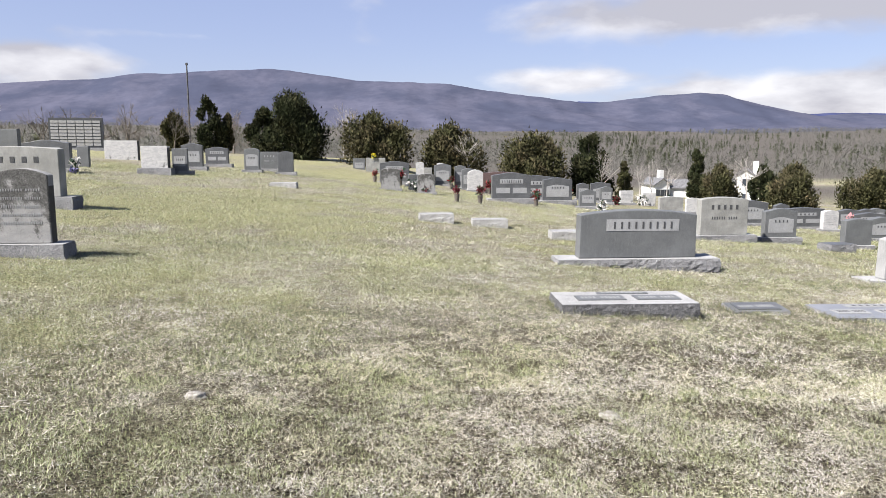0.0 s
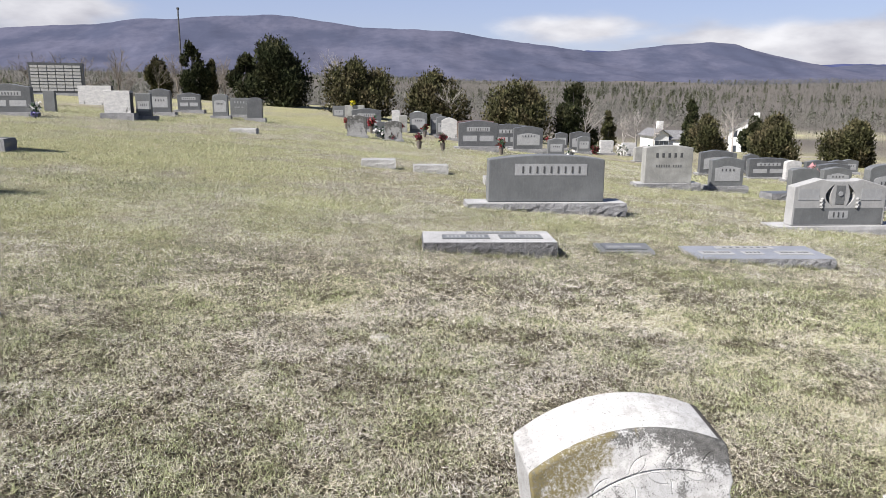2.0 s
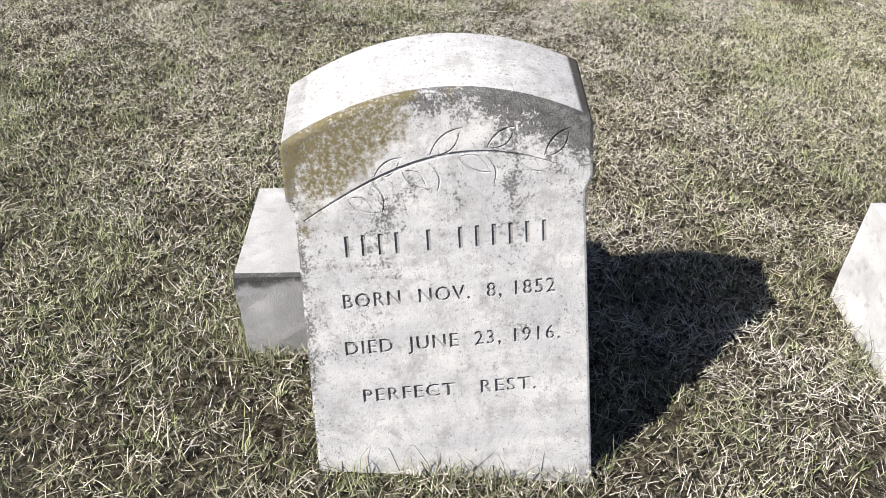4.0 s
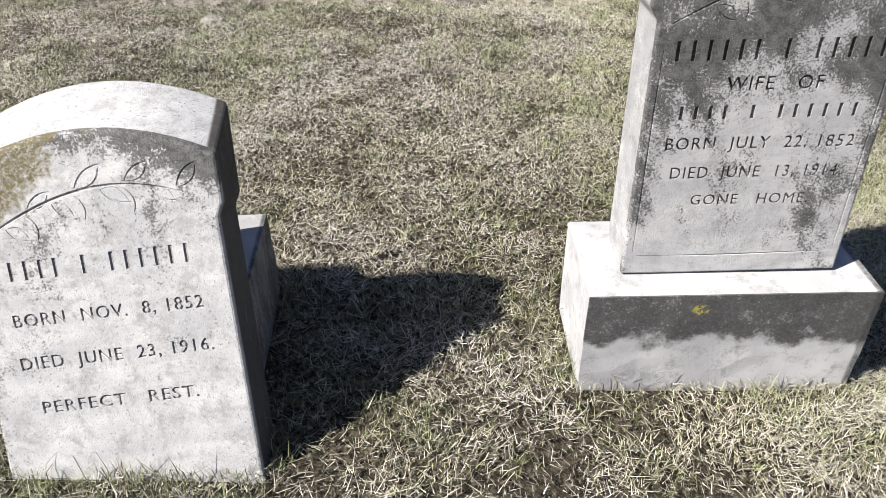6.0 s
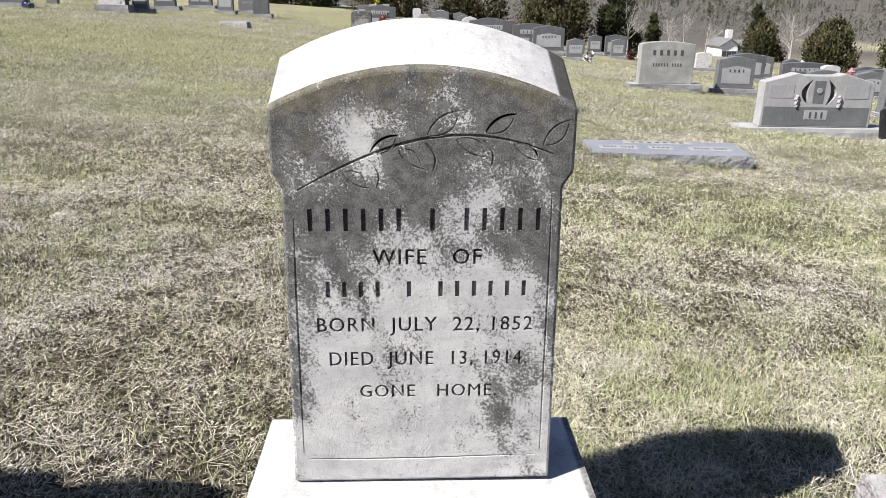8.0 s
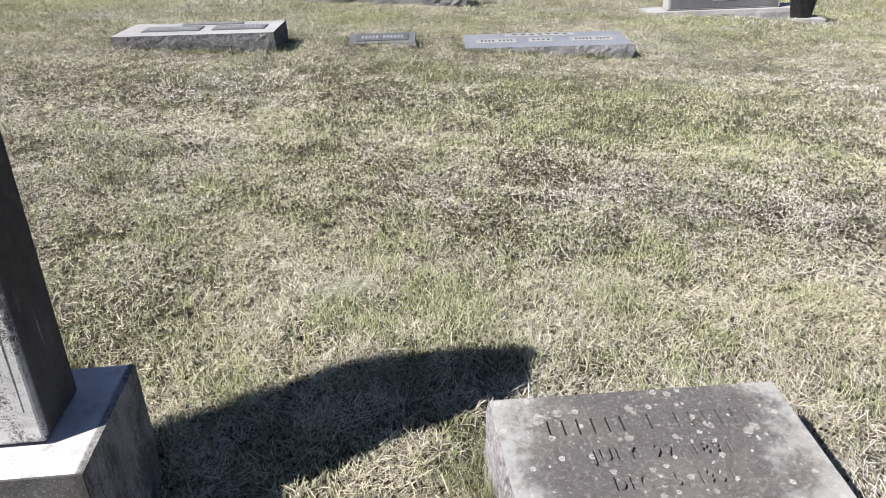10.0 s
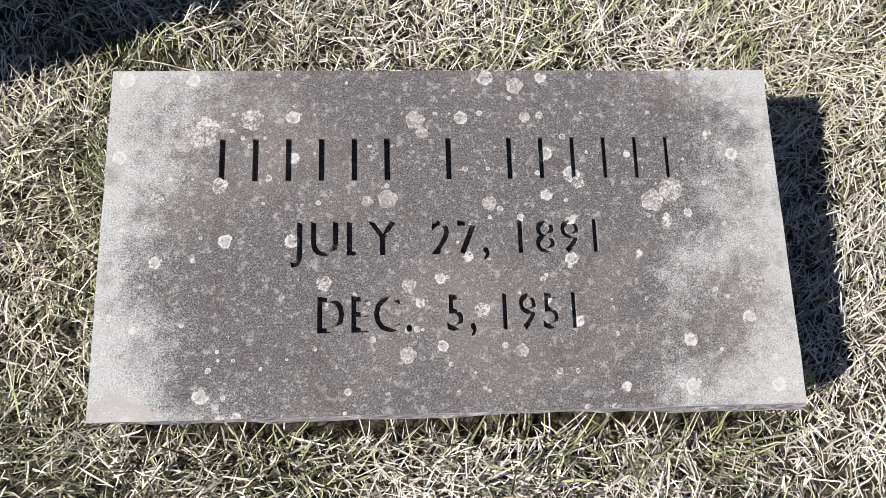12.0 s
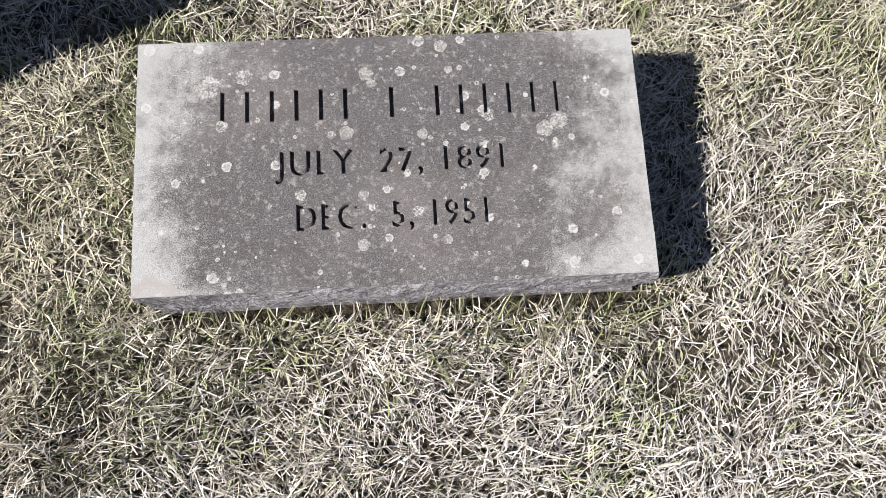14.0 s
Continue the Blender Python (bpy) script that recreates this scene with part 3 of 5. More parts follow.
def block(w, d, h, z0=0.0, bevel=0.008, y0=None, x0=0.0):
    """A block from z0 to z0 + h; its front lies at y0 (default: centred)."""
    bm = bmesh.new()
    bmesh.ops.create_cube(bm, size=1)
    cy = 0 if y0 is None else y0 + d / 2
    bmesh.ops.transform(bm, matrix=Matrix.Translation((x0, cy, z0 + h / 2)) @ Matrix.Diagonal((w, d, h, 1)), verts=bm.verts)
    if bevel:
        bmesh.ops.bevel(bm, geom=bm.edges[:], offset=bevel, segments=2, affect="EDGES")
    return bm


def rough_block(w, d, h, z0=0.0, amp=0.02, cell=0.05, seed=1, taper=0.0):
    """A block with rock-pitched sides and a sawn top."""
    nx, ny, nz = max(2, round(w / cell)), max(2, round(d / cell)), max(2, round(h / (cell * 0.7)))
    bm = bmesh.new()
    cache = {}

    def vert(i, j, k):
        if (i, j, k) not in cache:
            x, y, z = -w / 2 + w * i / nx, -d / 2 + d * j / ny, h * k / nz
            p = Vector((x * 13 + seed * 7.7, y * 13, z * 13))
            side = i in (0, nx) or j in (0, ny)
            if side and k < nz:
                t = 1 - k / nz
                q = noise.noise(p) * amp + noise.noise(p * 2.7) * amp * 0.6 + taper * t
                q += amp * 0.6 * math.sin(math.pi * min(1, t * 1.2))
                if i in (0, nx):
                    x += math.copysign(q, x)
                if j in (0, ny):
                    y += math.copysign(q, y)
                z += noise.noise(p * 1.9 + Vector((3, 1, 0))) * amp * 0.4 * (k > 0)
            elif side:
                q = noise.noise(p * 2.2) * amp * 0.22
                if i in (0, nx):
                    x += math.copysign(q, x)
                if j in (0, ny):
                    y += math.copysign(q, y)
            cache[(i, j, k)] = bm.verts.new((x, y, z + z0))
        return cache[(i, j, k)]

    for i in range(nx):
        for j in range(ny):
            bm.faces.new([vert(i, j, nz), vert(i + 1, j, nz), vert(i + 1, j + 1, nz), vert(i, j + 1, nz)])
            bm.faces.new([vert(i, j, 0), vert(i, j + 1, 0), vert(i + 1, j + 1, 0), vert(i + 1, j, 0)])
    for k in range(nz):
        for i in range(nx):
            bm.faces.new([vert(i, 0, k), vert(i + 1, 0, k), vert(i + 1, 0, k + 1), vert(i, 0, k + 1)])
            bm.faces.new([vert(i, ny, k), vert(i, ny, k + 1), vert(i + 1, ny, k + 1), vert(i + 1, ny, k)])
        for j in range(ny):
            bm.faces.new([vert(0, j, k), vert(0, j, k + 1), vert(0, j + 1, k + 1), vert(0, j + 1, k)])
            bm.faces.new([vert(nx, j, k), vert(nx, j + 1, k), vert(nx, j + 1, k + 1), vert(nx, j, k + 1)])
    return bm


def two_tone(ob, top_material, h):
    """The sawn top face of a rock-pitched block takes the second material."""
    ob.data.materials.append(top_material)
    for p in ob.data.polygons:
        if p.normal.z > 0.95 and p.center.z > h - 0.004:
            p.material_index = 1
    return ob


# ---------------------------------------------------------------- cut lettering
def text_mesh(body, x, z, width, cap, depth):
    """Lettering as a solid that straddles the plane y = 0: left end x, baseline z, given width and capital height."""
    cu = bpy.data.curves.new("letters", "FONT")
    cu.body, cu.size, cu.extrude, cu.space_character, cu.resolution_u, cu.offset = body, 1.0, 0.5, 1.15, 3, 0.012
    ob = new("letters", cu)
    bpy.context.view_layer.update()
    me = bpy.data.meshes.new_from_object(ob.evaluated_get(bpy.context.evaluated_depsgraph_get()))
    bpy.data.objects.remove(ob)
    xs = [v.co.x for v in me.vertices]
    x_lo, x_hi = min(xs), max(xs)
    for v in me.vertices:
        a, b, c = v.co
        v.co = (x + (a - x_lo) / (x_hi - x_lo) * width, -c * 2 * depth, z + b / 0.73 * cap)
    return me


def bar_row(words, x, z, width, cap, depth, slim=0.42):
    """Plain upright bars in place of a name: words gives how many stand in each group."""
    bm = bmesh.new()
    total = sum(words) + 0.9 * (len(words) - 1)
    pitch, at = width / total, x
    for w in words:
        for i in range(w):
            bar = block(pitch * slim, 2 * depth, cap, z, 0, x0=at + pitch * (i + 0.5))
            tmp = bpy.data.meshes.new("bar")
            bar.to_mesh(tmp)
            bar.free()
            bm.from_mesh(tmp)
            bpy.data.meshes.remove(tmp)
        at += pitch * (w + 0.9)
    me = bpy.data.meshes.new("bars")
    bm.to_mesh(me)
    bm.free()
    return me


def groove(points, radius):
    """A tapered tube along points (x, z) on the plane y = 0."""
    bm = bmesh.new()
    rings, n = [], len(points)
    for i, (x, z) in enumerate(points):
        q, p = points[min(n - 1, i + 1)], points[max(0, i - 1)]
        t = Vector((q[0] - p[0], 0, q[1] - p[1])).normalized()
        side = Vector((t.z, 0, -t.x))
        r = radius * (0.55 + 0.9 * math.sin(math.pi * (0.08 + 0.84 * i / (n - 1))))
        rings.append([bm.verts.new(Vector((x, 0, z)) + side * math.cos(a) * r + Vector((0, math.sin(a) * r * 1.1, 0))) for a in [k * math.pi / 3 for k in range(6)]])
    for a, b in zip(rings, rings[1:]):
        for i in range(6):
            bm.faces.new((a[i], a[(i + 1) % 6], b[(i + 1) % 6], b[i]))
    bm.faces.new(rings[0][::-1]), bm.faces.new(rings[-1])
    bmesh.ops.recalc_face_normals(bm, faces=bm.faces)
    me = bpy.data.meshes.new("groove")
    bm.to_mesh(me)
    bm.free()
    return me


def curve_points(p0, p1, bow, n=9):
    """From p0 to p1, bowed sideways."""
    dx, dz = p1[0] - p0[0], p1[1] - p0[1]
    return [(p0[0] + dx * t - dz * bow * 4 * t * (1 - t), p0[1] + dz * t + dx * bow * 4 * t * (1 - t)) for t in [i / (n - 1) for i in range(n)]]


def leafy_branch(sx, s0):
    """Grooves of an arching branch with slender leaves, as on a Victorian tablet."""
    stem = [(s0[0] + (0.205 * 2) * sx * t, s0[1] + 0.135 * math.sin(math.pi * (0.06 + 0.62 * t)) - 0.025 - 0.03 * t) for t in [i / 18 for i in range(19)]]
    out = [groove(stem, 0.0022)]
    rnd = random.Random(4)
    for k in (3, 5, 7, 9, 11, 13, 15, 17):
        x, z = stem[k]
        side = 1 if k % 4 == 1 else -1
        tip = (x + (0.045 + 0.015 * rnd.random()) * sx, z + side * (0.03 + 0.018 * rnd.random()))
        start = (x + 0.006 * sx, z + side * 0.006)
        out.append(groove(curve_points(start, tip, 0.16 * side), 0.0015))
        tip2 = (tip[0] - 0.004 * sx, tip[1] - side * 0.002)
        out.append(groove(curve_points((start[0] + 0.004 * sx, start[1] - side * 0.001), (tip2[0], tip2[1] - side * 0.004), -0.22 * side), 0.0013))
        if k in (5, 9, 13):
            far = (x + 0.015 * sx, z - side * 0.052)
            out.append(groove(curve_points((x + 0.003 * sx, z - side * 0.007), far, 0.2 * side), 0.0015))
    return out


def carve(bm, cutters):
    """The solid bm with the cutters taken out of it, as a mesh."""
    me = bpy.data.meshes.new("stone")
    bm.to_mesh(me)
    bm.free()
    ob = new("stone_blank", me)
    cut_bm = bmesh.new()
    for c in cutters:
        cut_bm.from_mesh(c)
        bpy.data.meshes.remove(c)
    cut_me = bpy.data.meshes.new("cutter")
    cut_bm.to_mesh(cut_me)
    cut_bm.free()
    cut = new("cutter", cut_me)
    mod = ob.modifiers.new("cut", "BOOLEAN")
    mod.operation, mod.solver, mod.use_self, mod.object = "DIFFERENCE", "EXACT", True, cut
    bpy.context.view_layer.update()
    done = bpy.data.meshes.new_from_object(ob.evaluated_get(bpy.context.evaluated_depsgraph_get()))
    bpy.data.objects.remove(ob), bpy.data.objects.remove(cut)
    return done


def frame_of(o, x, y):
    """The pose with origin o and axes x, y (z is their cross product)."""
    x, y = Vector(x).normalized(), Vector(y)
    y = (y - x * y.dot(x)).normalized()
    z = x.cross(y)
    return Matrix(((x.x, y.x, z.x, o[0]), (x.y, y.y, z.y, o[1]), (x.z, y.z, z.z, o[2]), (0, 0, 0, 1)))


def tablet_outline(w, spring, rise, w_top, shoulder, notch=0.012, foot=0.0):
    a, b = w / 2 - notch, w_top / 2
    pts = [(-a, foot), (a, foot), (b - notch, shoulder - 0.025), (b, shoulder), (b, spring)]
    pts += [(b - 2 * b * i / 24, spring + rise * (1 - (2 * i / 24 - 1) ** 2)) for i in range(1, 24)]
    return pts + [(-b, spring), (-b, shoulder), (-b + notch, shoulder - 0.025)]


# ---------------------------------------------------------------- the three graves passed closest
def build_dark_tablet():
    t = thing("headstone", pose(2.595, 1.665, 0.0, 0, 0, 7.4), "weathered white marble tablet, blackened by lichen, on a marble plinth", "gravestone", "old family graves")
    front, back = tablet_outline(0.499, 0.676, 0.062, 0.486, 0.575, 0.016), tablet_outline(0.499, 0.750, 0.067, 0.486, 0.575, 0.016)
    d = 0.0075
    cut = [bar_row((6, 1, 5), -0.198, 0.476, 0.402, 0.039, 0.004, 0.26), text_mesh("WIFE   OF", -0.083, 0.418, 0.182, 0.028, d),
           bar_row((4, 1, 6), -0.173, 0.360, 0.358, 0.028, 0.004, 0.26), text_mesh("BORN  JULY  22, 1852", -0.180, 0.297, 0.369, 0.027, d),
           text_mesh("DIED  JUNE  13, 1914.", -0.161, 0.233, 0.343, 0.027, d), text_mesh("GONE   HOME.", -0.110, 0.171, 0.241, 0.025, d)]
    cut += leafy_branch(1.0, (-0.202, 0.545))
    # sunk line that frames the panel
    cut += [groove([(-0.205, 0.048), (-0.1, 0.046), (0.0, 0.046), (0.1, 0.048), (0.205, 0.05)], 0.0016), groove([(0.214, 0.06), (0.213, 0.2), (0.212, 0.38), (0.210, 0.54)], 0.0016),
            groove([(-0.214, 0.06), (-0.213, 0.2), (-0.212, 0.38), (-0.210, 0.50)], 0.0016)]
    me = carve(slab(front, back, 0, 0.145, 0.005), cut)
    for v in me.vertices:
        if v.co.x > 0:
            v.co.x *= 1 + 0.045 * v.co.z
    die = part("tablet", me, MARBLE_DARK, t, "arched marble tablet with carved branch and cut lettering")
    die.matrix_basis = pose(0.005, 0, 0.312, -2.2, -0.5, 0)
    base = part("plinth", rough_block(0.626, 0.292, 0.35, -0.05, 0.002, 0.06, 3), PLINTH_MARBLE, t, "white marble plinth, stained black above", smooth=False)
    base.matrix_basis = pose(0.004, 0.071, 0.006)
    return t


def build_leaning_tablet():
    m = frame_of((1.3625, 1.389, 0.66), (0.981, 0.177, 0.082), (-0.135, 0.918, -0.373)) @ pose(0, 0, -0.66)
    t = thing("headstone", m, "white marble tablet leaning back against its plinth, top stained yellow-brown", "gravestone", "old family graves")
    front, back = tablet_outline(0.520, 0.655, 0.066, 0.497, 0.57, foot=-0.05), tablet_outline(0.520, 0.745, 0.066, 0.497, 0.57, foot=-0.05)
    d = 0.004
    cut = [bar_row((4, 1, 6), -0.170, 0.468, 0.352, 0.036, 0.003, 0.26), text_mesh("BORN  NOV.  8, 1852", -0.172, 0.379, 0.357, 0.026, d),
           text_mesh("DIED  JUNE  23, 1916.", -0.176, 0.294, 0.368, 0.026, d), text_mesh("PERFECT   REST.", -0.153, 0.203, 0.302, 0.025, d)]
    cut += leafy_branch(1.0, (-0.222, 0.535))
    me = carve(slab(front, back, 0, 0.135, 0.005), cut)
    for v in me.vertices:
        v.co.x += 0.05 * (v.co.z - 0.66) - 0.02 * (v.co.z - 0.1)
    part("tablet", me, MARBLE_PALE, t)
    return t


def build_leaning_plinth():
    m = pose(1.262, 1.443, 0.05, 0, 0, 9.8)
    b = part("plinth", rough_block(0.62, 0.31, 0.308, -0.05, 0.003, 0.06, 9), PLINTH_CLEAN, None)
    b.matrix_basis = m @ pose(0, 0.155, 0)
    return tagged(b, "plain white marble plinth block behind its fallen tablet", "gravestone plinth", "old family graves")


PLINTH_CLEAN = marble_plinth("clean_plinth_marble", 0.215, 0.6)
build_dark_tablet()
build_leaning_tablet()
build_leaning_plinth()


MARKER_SIDE = granite("weathered_marker_side", (0.055, 0.050, 0.053), (0.27, 0.255, 0.265), 70.0, 0.95, 0.5, 1.0)


def build_lichen_marker():
    m = frame_of((3.880, 1.887, 0.133), (0.985, 0.164, -0.046), (-0.158, 0.981, 0.113))
    t = thing("grave_marker", m, "low grey granite marker spotted with white lichen", "gravestone", "old family graves")
    w, dp, h = 0.612, 0.314, 0.16
    bm = rough_block(w, dp, h, -h, 0.005, 0.015, 5, 0.0)
    d = 0.008
    cut = [bar_row((6, 1, 6), -0.219, 0.05, 0.438, 0.040, d, 0.17), text_mesh("JULY  27, 1891", -0.142, -0.019, 0.275, 0.032, d), text_mesh("DEC.  5, 1951", -0.118, -0.087, 0.227, 0.033, d)]
    for c in cut:
        for v in c.vertices:
            v.co = (v.co.x, v.co.z, -v.co.y)
    me = carve(bm, cut)
    part("marker_block", me, LICHEN_GRANITE, t)
    me.materials.append(MARKER_SIDE)
    for p in me.polygons:
        if p.normal.z < 0.7 and (abs(p.center.x) > w / 2 - 0.012 or abs(p.center.y) > dp / 2 - 0.012):
            p.material_index = 1
    spots = ((-0.222, 0.098, 21), (-0.238, 0.086, 11), (-0.178, 0.109, 14), (-0.259, 0.034, 9), (-0.205, 0.046, 10), (-0.030, 0.108, 12), (-0.024, 0.095, 8), (0.064, 0.142, 11), (0.072, 0.110, 7),
             (0.086, 0.112, 5), (0.118, 0.046, 8), (0.186, 0.028, 14), (0.204, 0.038, 15), (0.198, 0.008, 7), (0.036, 0.027, 9), (-0.112, -0.044, 9), (-0.038, -0.047, 9), (0.026, -0.070, 9), (-0.040, -0.108, 10),
             (0.059, -0.106, 8), (0.206, -0.128, 7), (-0.056, 0.032, 12), (-0.074, 0.030, 7), (0.272, -0.050, 13))
    rnd = random.Random(8)
    for sx, sy, mm in spots:
        lb = bmesh.new()
        n, r = 26, mm * 0.00078
        ph = [rnd.uniform(0, 6.28) for _ in range(3)]
        rim = [r * (1 + 0.06 * math.sin(3 * a + ph[0]) + 0.06 * math.sin(5 * a + ph[1]) + 0.05 * math.sin(9 * a + ph[2])) for a in [6.2832 * i / n for i in range(n)]]
        rings = []
        for f, z in ((1.0, -0.0004), (0.9, 0.0004), (0.6, 0.0003)):
            rings.append([lb.verts.new((sx + rim[i] * f * math.cos(6.2832 * i / n), sy + rim[i] * f * math.sin(6.2832 * i / n), z)) for i in range(n)])
        for a, c in zip(rings, rings[1:]):
            for i in range(n):
                lb.faces.new((a[i], a[(i + 1) % n], c[(i + 1) % n], c[i]))
        lb.faces.new(rings[-1])
        part("lichen", lb, LICHEN, t)
    return t


build_lichen_marker()

# ---------------------------------------------------------------- monuments behind
def name_bars(parent, words, x, z, width, cap, material, y=-0.003, slim=0.28, name="inscription"):
    me = bar_row(words, x, z, width, cap, 0.003, slim)
    for v in me.vertices:
        v.co.y += y
    return tagged(part(name, me, material, parent), kind="stuff")


def build_wide_monument():
    t = thing("family_monument", pose(2.335, 10.10, gz(2.33, 10.1) - 0.05, 0, 0, 4.5), "wide grey granite family monument with a pale name panel", "gravestone", "granite monuments")
    base = part("base", rough_block(2.26, 0.46, 0.19, 0, 0.022, 0.06, 2), ROCK_SIDE, t, "rock-pitched granite base")
    base.matrix_basis = pose(0, 0.12, 0)
    two_tone(base, SAWN_TOP, 0.19)
    o = arc_outline(1.66, 0.60, 0.065, "arch", 22, 1.645)
    die = part("die", slab(o, o, 0, 0.22, 0.012), GREY_DIE, t, "polished grey granite die")
    die.matrix_basis = pose(0, 0, 0.192)
    panel = part("name_panel", block(1.03, 0.012, 0.165, 0.375, 0.003, y0=-0.004), PANEL_PALE, die, "pale frosted name panel")
    panel.location.x = 0.06
    name_bars(panel, (9,), -0.45, 0.41, 0.90, 0.095, INK_DARK, -0.005, 0.24)
    return t


def build_pierced_monument():
    t = thing("family_monument", pose(6.68, 10.46, gz(6.6, 10.4) - 0.06, 0, 0, 5.0), "pale grey granite monument with pierced crescents beside a shield", "gravestone", "granite monuments")
    base = part("base", rough_block(1.98, 0.42, 0.14, 0, 0.008, 0.07, 12), SAWN_TOP, t, "pale granite base")
    base.matrix_basis = pose(0, 0.12, 0)
    b = 0.715
    o = [(-b, 0), (b, 0), (b - 0.01, 0.57), (0.30, 0.685), (0.22, 0.66), (0.12, 0.655)]
    o = o[:6] + [(-0.12, 0.655), (-0.22, 0.66), (-0.30, 0.685), (-b + 0.01, 0.57)]
    cut = []
    for s in (-1, 1):
        bm = bmesh.new()
        outer = [(s * (0.10 + 0.125 * math.sin(math.pi * i / 14)), 0.27 + 0.34 * i / 14) for i in range(15)]
        inner = [(s * (0.10 + 0.045 * math.sin(math.pi * i / 14)), 0.27 + 0.34 * i / 14) for i in range(13, 0, -1)]
        ring = outer + inner
        f = [bm.verts.new((x, -0.1, z)) for x, z in ring]
        k = [bm.verts.new((x, 0.4, z)) for x, z in ring]
        bm.faces.new(f), bm.faces.new(k[::-1])
        for i in range(len(f)):
            j = (i + 1) % len(f)
            bm.faces.new((f[j], f[i], k[i], k[j]))
        bmesh.ops.recalc_face_normals(bm, faces=bm.faces)
        me = bpy.data.meshes.new("crescent")
        bm.to_mesh(me)
        bm.free()
        cut.append(me)
    die = part("die", carve(slab(o, o, 0, 0.2, 0.01), cut), SILVER_DIE, t, "pale granite die pierced by two crescents")
    die.matrix_basis = pose(0, 0, 0.142)
    part("polished_field", block(1.36, 0.012, 0.24, 0.02, 0.003, y0=-0.004), GREY_DIE, die, "polished darker lower field")
    panel = part("name_panel", block(0.30, 0.012, 0.12, 0.10, 0.003, y0=-0.008), PANEL_PALE, die)
    name_bars(panel, (3,), -0.11, 0.122, 0.22, 0.075, INK_DARK, -0.009, 0.3)
    for s in (-1, 1):
        w = part("wing_field", block(0.32, 0.012, 0.17, 0.37, 0.003, y0=-0.004), PANEL_PALE, die)
        w.location.x = s * 0.48
        rose = bmesh.new()
        for i in range(5):
            bmesh.ops.create_icosphere(rose, subdivisions=1, radius=0.026, matrix=Matrix.Translation((s * (0.27 + 0.012 * (i % 2)), -0.006, 0.27 + i * 0.03)))
        part("carved_rose", rose, SILVER_DIE, die)
    part("shield_field", block(0.14, 0.012, 0.28, 0.31, 0.004, y0=-0.004), GREY_DIE, die)
    ring = bmesh.new()
    bmesh.ops.create_circle(ring, cap_ends=True, segments=14, radius=0.035)
    ext = bmesh.ops.extrude_face_region(ring, geom=ring.faces[:])
    bmesh.ops.translate(ring, verts=[v for v in ext["geom"] if isinstance(v, bmesh.types.BMVert)], vec=(0, 0, 0.008))
    bmesh.ops.transform(ring, matrix=pose(0, -0.006, 0.47, 90), verts=ring.verts)
    part("emblem", ring, PANEL_PALE, die)
    return t


build_wide_monument()
build_pierced_monument()


def build_flat(x, y, w, d, h, yaw, top, label, panels=(), seed=1, sink=0.05, tilt=0.0, rock=ROCK_SIDE):
    t = thing("grave_marker", pose(x, y, gz(x, y) - sink, tilt, 0, yaw), label, "gravestone", "flush markers")
    b = part("marker_block", rough_block(w, d, h + sink, 0, 0.013, 0.045, seed), rock, t)
    two_tone(b, top, h + sink)
    for px, py, pw, pd, mat, words in panels:
        p = part("plate", block(pw, pd, 0.012, h + sink - 0.004, 0.003), mat, t)
        p.location = (px, py, 0)
        me = bar_row(words, -pw * 0.42, -pd * 0.2, pw * 0.84, pd * 0.4, 0.002, 0.5)
        for v in me.vertices:
            v.co = (v.co.x, v.co.z, h + sink + 0.008 - v.co.y)
        tagged(part("inscription", me, PANEL_PALE if mat is DARK_DIE or mat is GREY_DIE else INK_DARK, p), kind="stuff")
    return t


build_flat(1.33, 6.88, 1.27, 0.56, 0.13, 3.0, SAWN_TOP, "thick granite ledger marker with two dark name plates", ((-0.22, -0.02, 0.46, 0.2, GREY_DIE, (4, 5)), (0.32, -0.02, 0.42, 0.2, GREY_DIE, (5, 4)), (0.05, 0.19, 0.5, 0.08, GREY_DIE, (9,))), 21, rock=DARK_ROCK)
build_flat(2.76, 7.25, 0.56, 0.30, 0.06, 4.0, GREY_DIE, "small grey granite slant marker in the grass", ((0, 0.0, 0.44, 0.2, DARK_DIE, (5, 6)),), 22, tilt=5.0)
build_flat(4.16, 7.34, 1.40, 0.62, 0.09, 2.0, PANEL_BLUE, "blue-grey granite double ledger with pale name panels", ((-0.02, 0.2, 0.62, 0.11, PANEL_PALE, (7,)), (-0.42, -0.05, 0.34, 0.16, PANEL_PALE, (4, 4)), (-0.04, -0.05, 0.2, 0.14, PANEL_PALE, (4,)), (0.4, -0.05, 0.36, 0.16, PANEL_PALE, (5, 4))), 23)
for fx, fy, fw, seed in ((-0.49, 15.2, 0.70, 31), (0.60, 15.0, 0.70, 32), (1.98, 13.6, 0.68, 33)):
    build_flat(fx, fy, fw, 0.34, 0.17, 5.0, SAWN_TOP, "low rock-faced pale granite footstone", (), seed, rock=PALE_ROCK)
build_flat(-4.88, 21.1, 0.74, 0.4, 0.13, 4.0, SAWN_TOP, "low white granite footstone in the grass", (), 34, rock=PALE_ROCK)
build_flat(8.26, 15.9, 0.62, 0.42, 0.17, 12.0, DARK_DIE, "low dark rough-sided marker", (), 35)


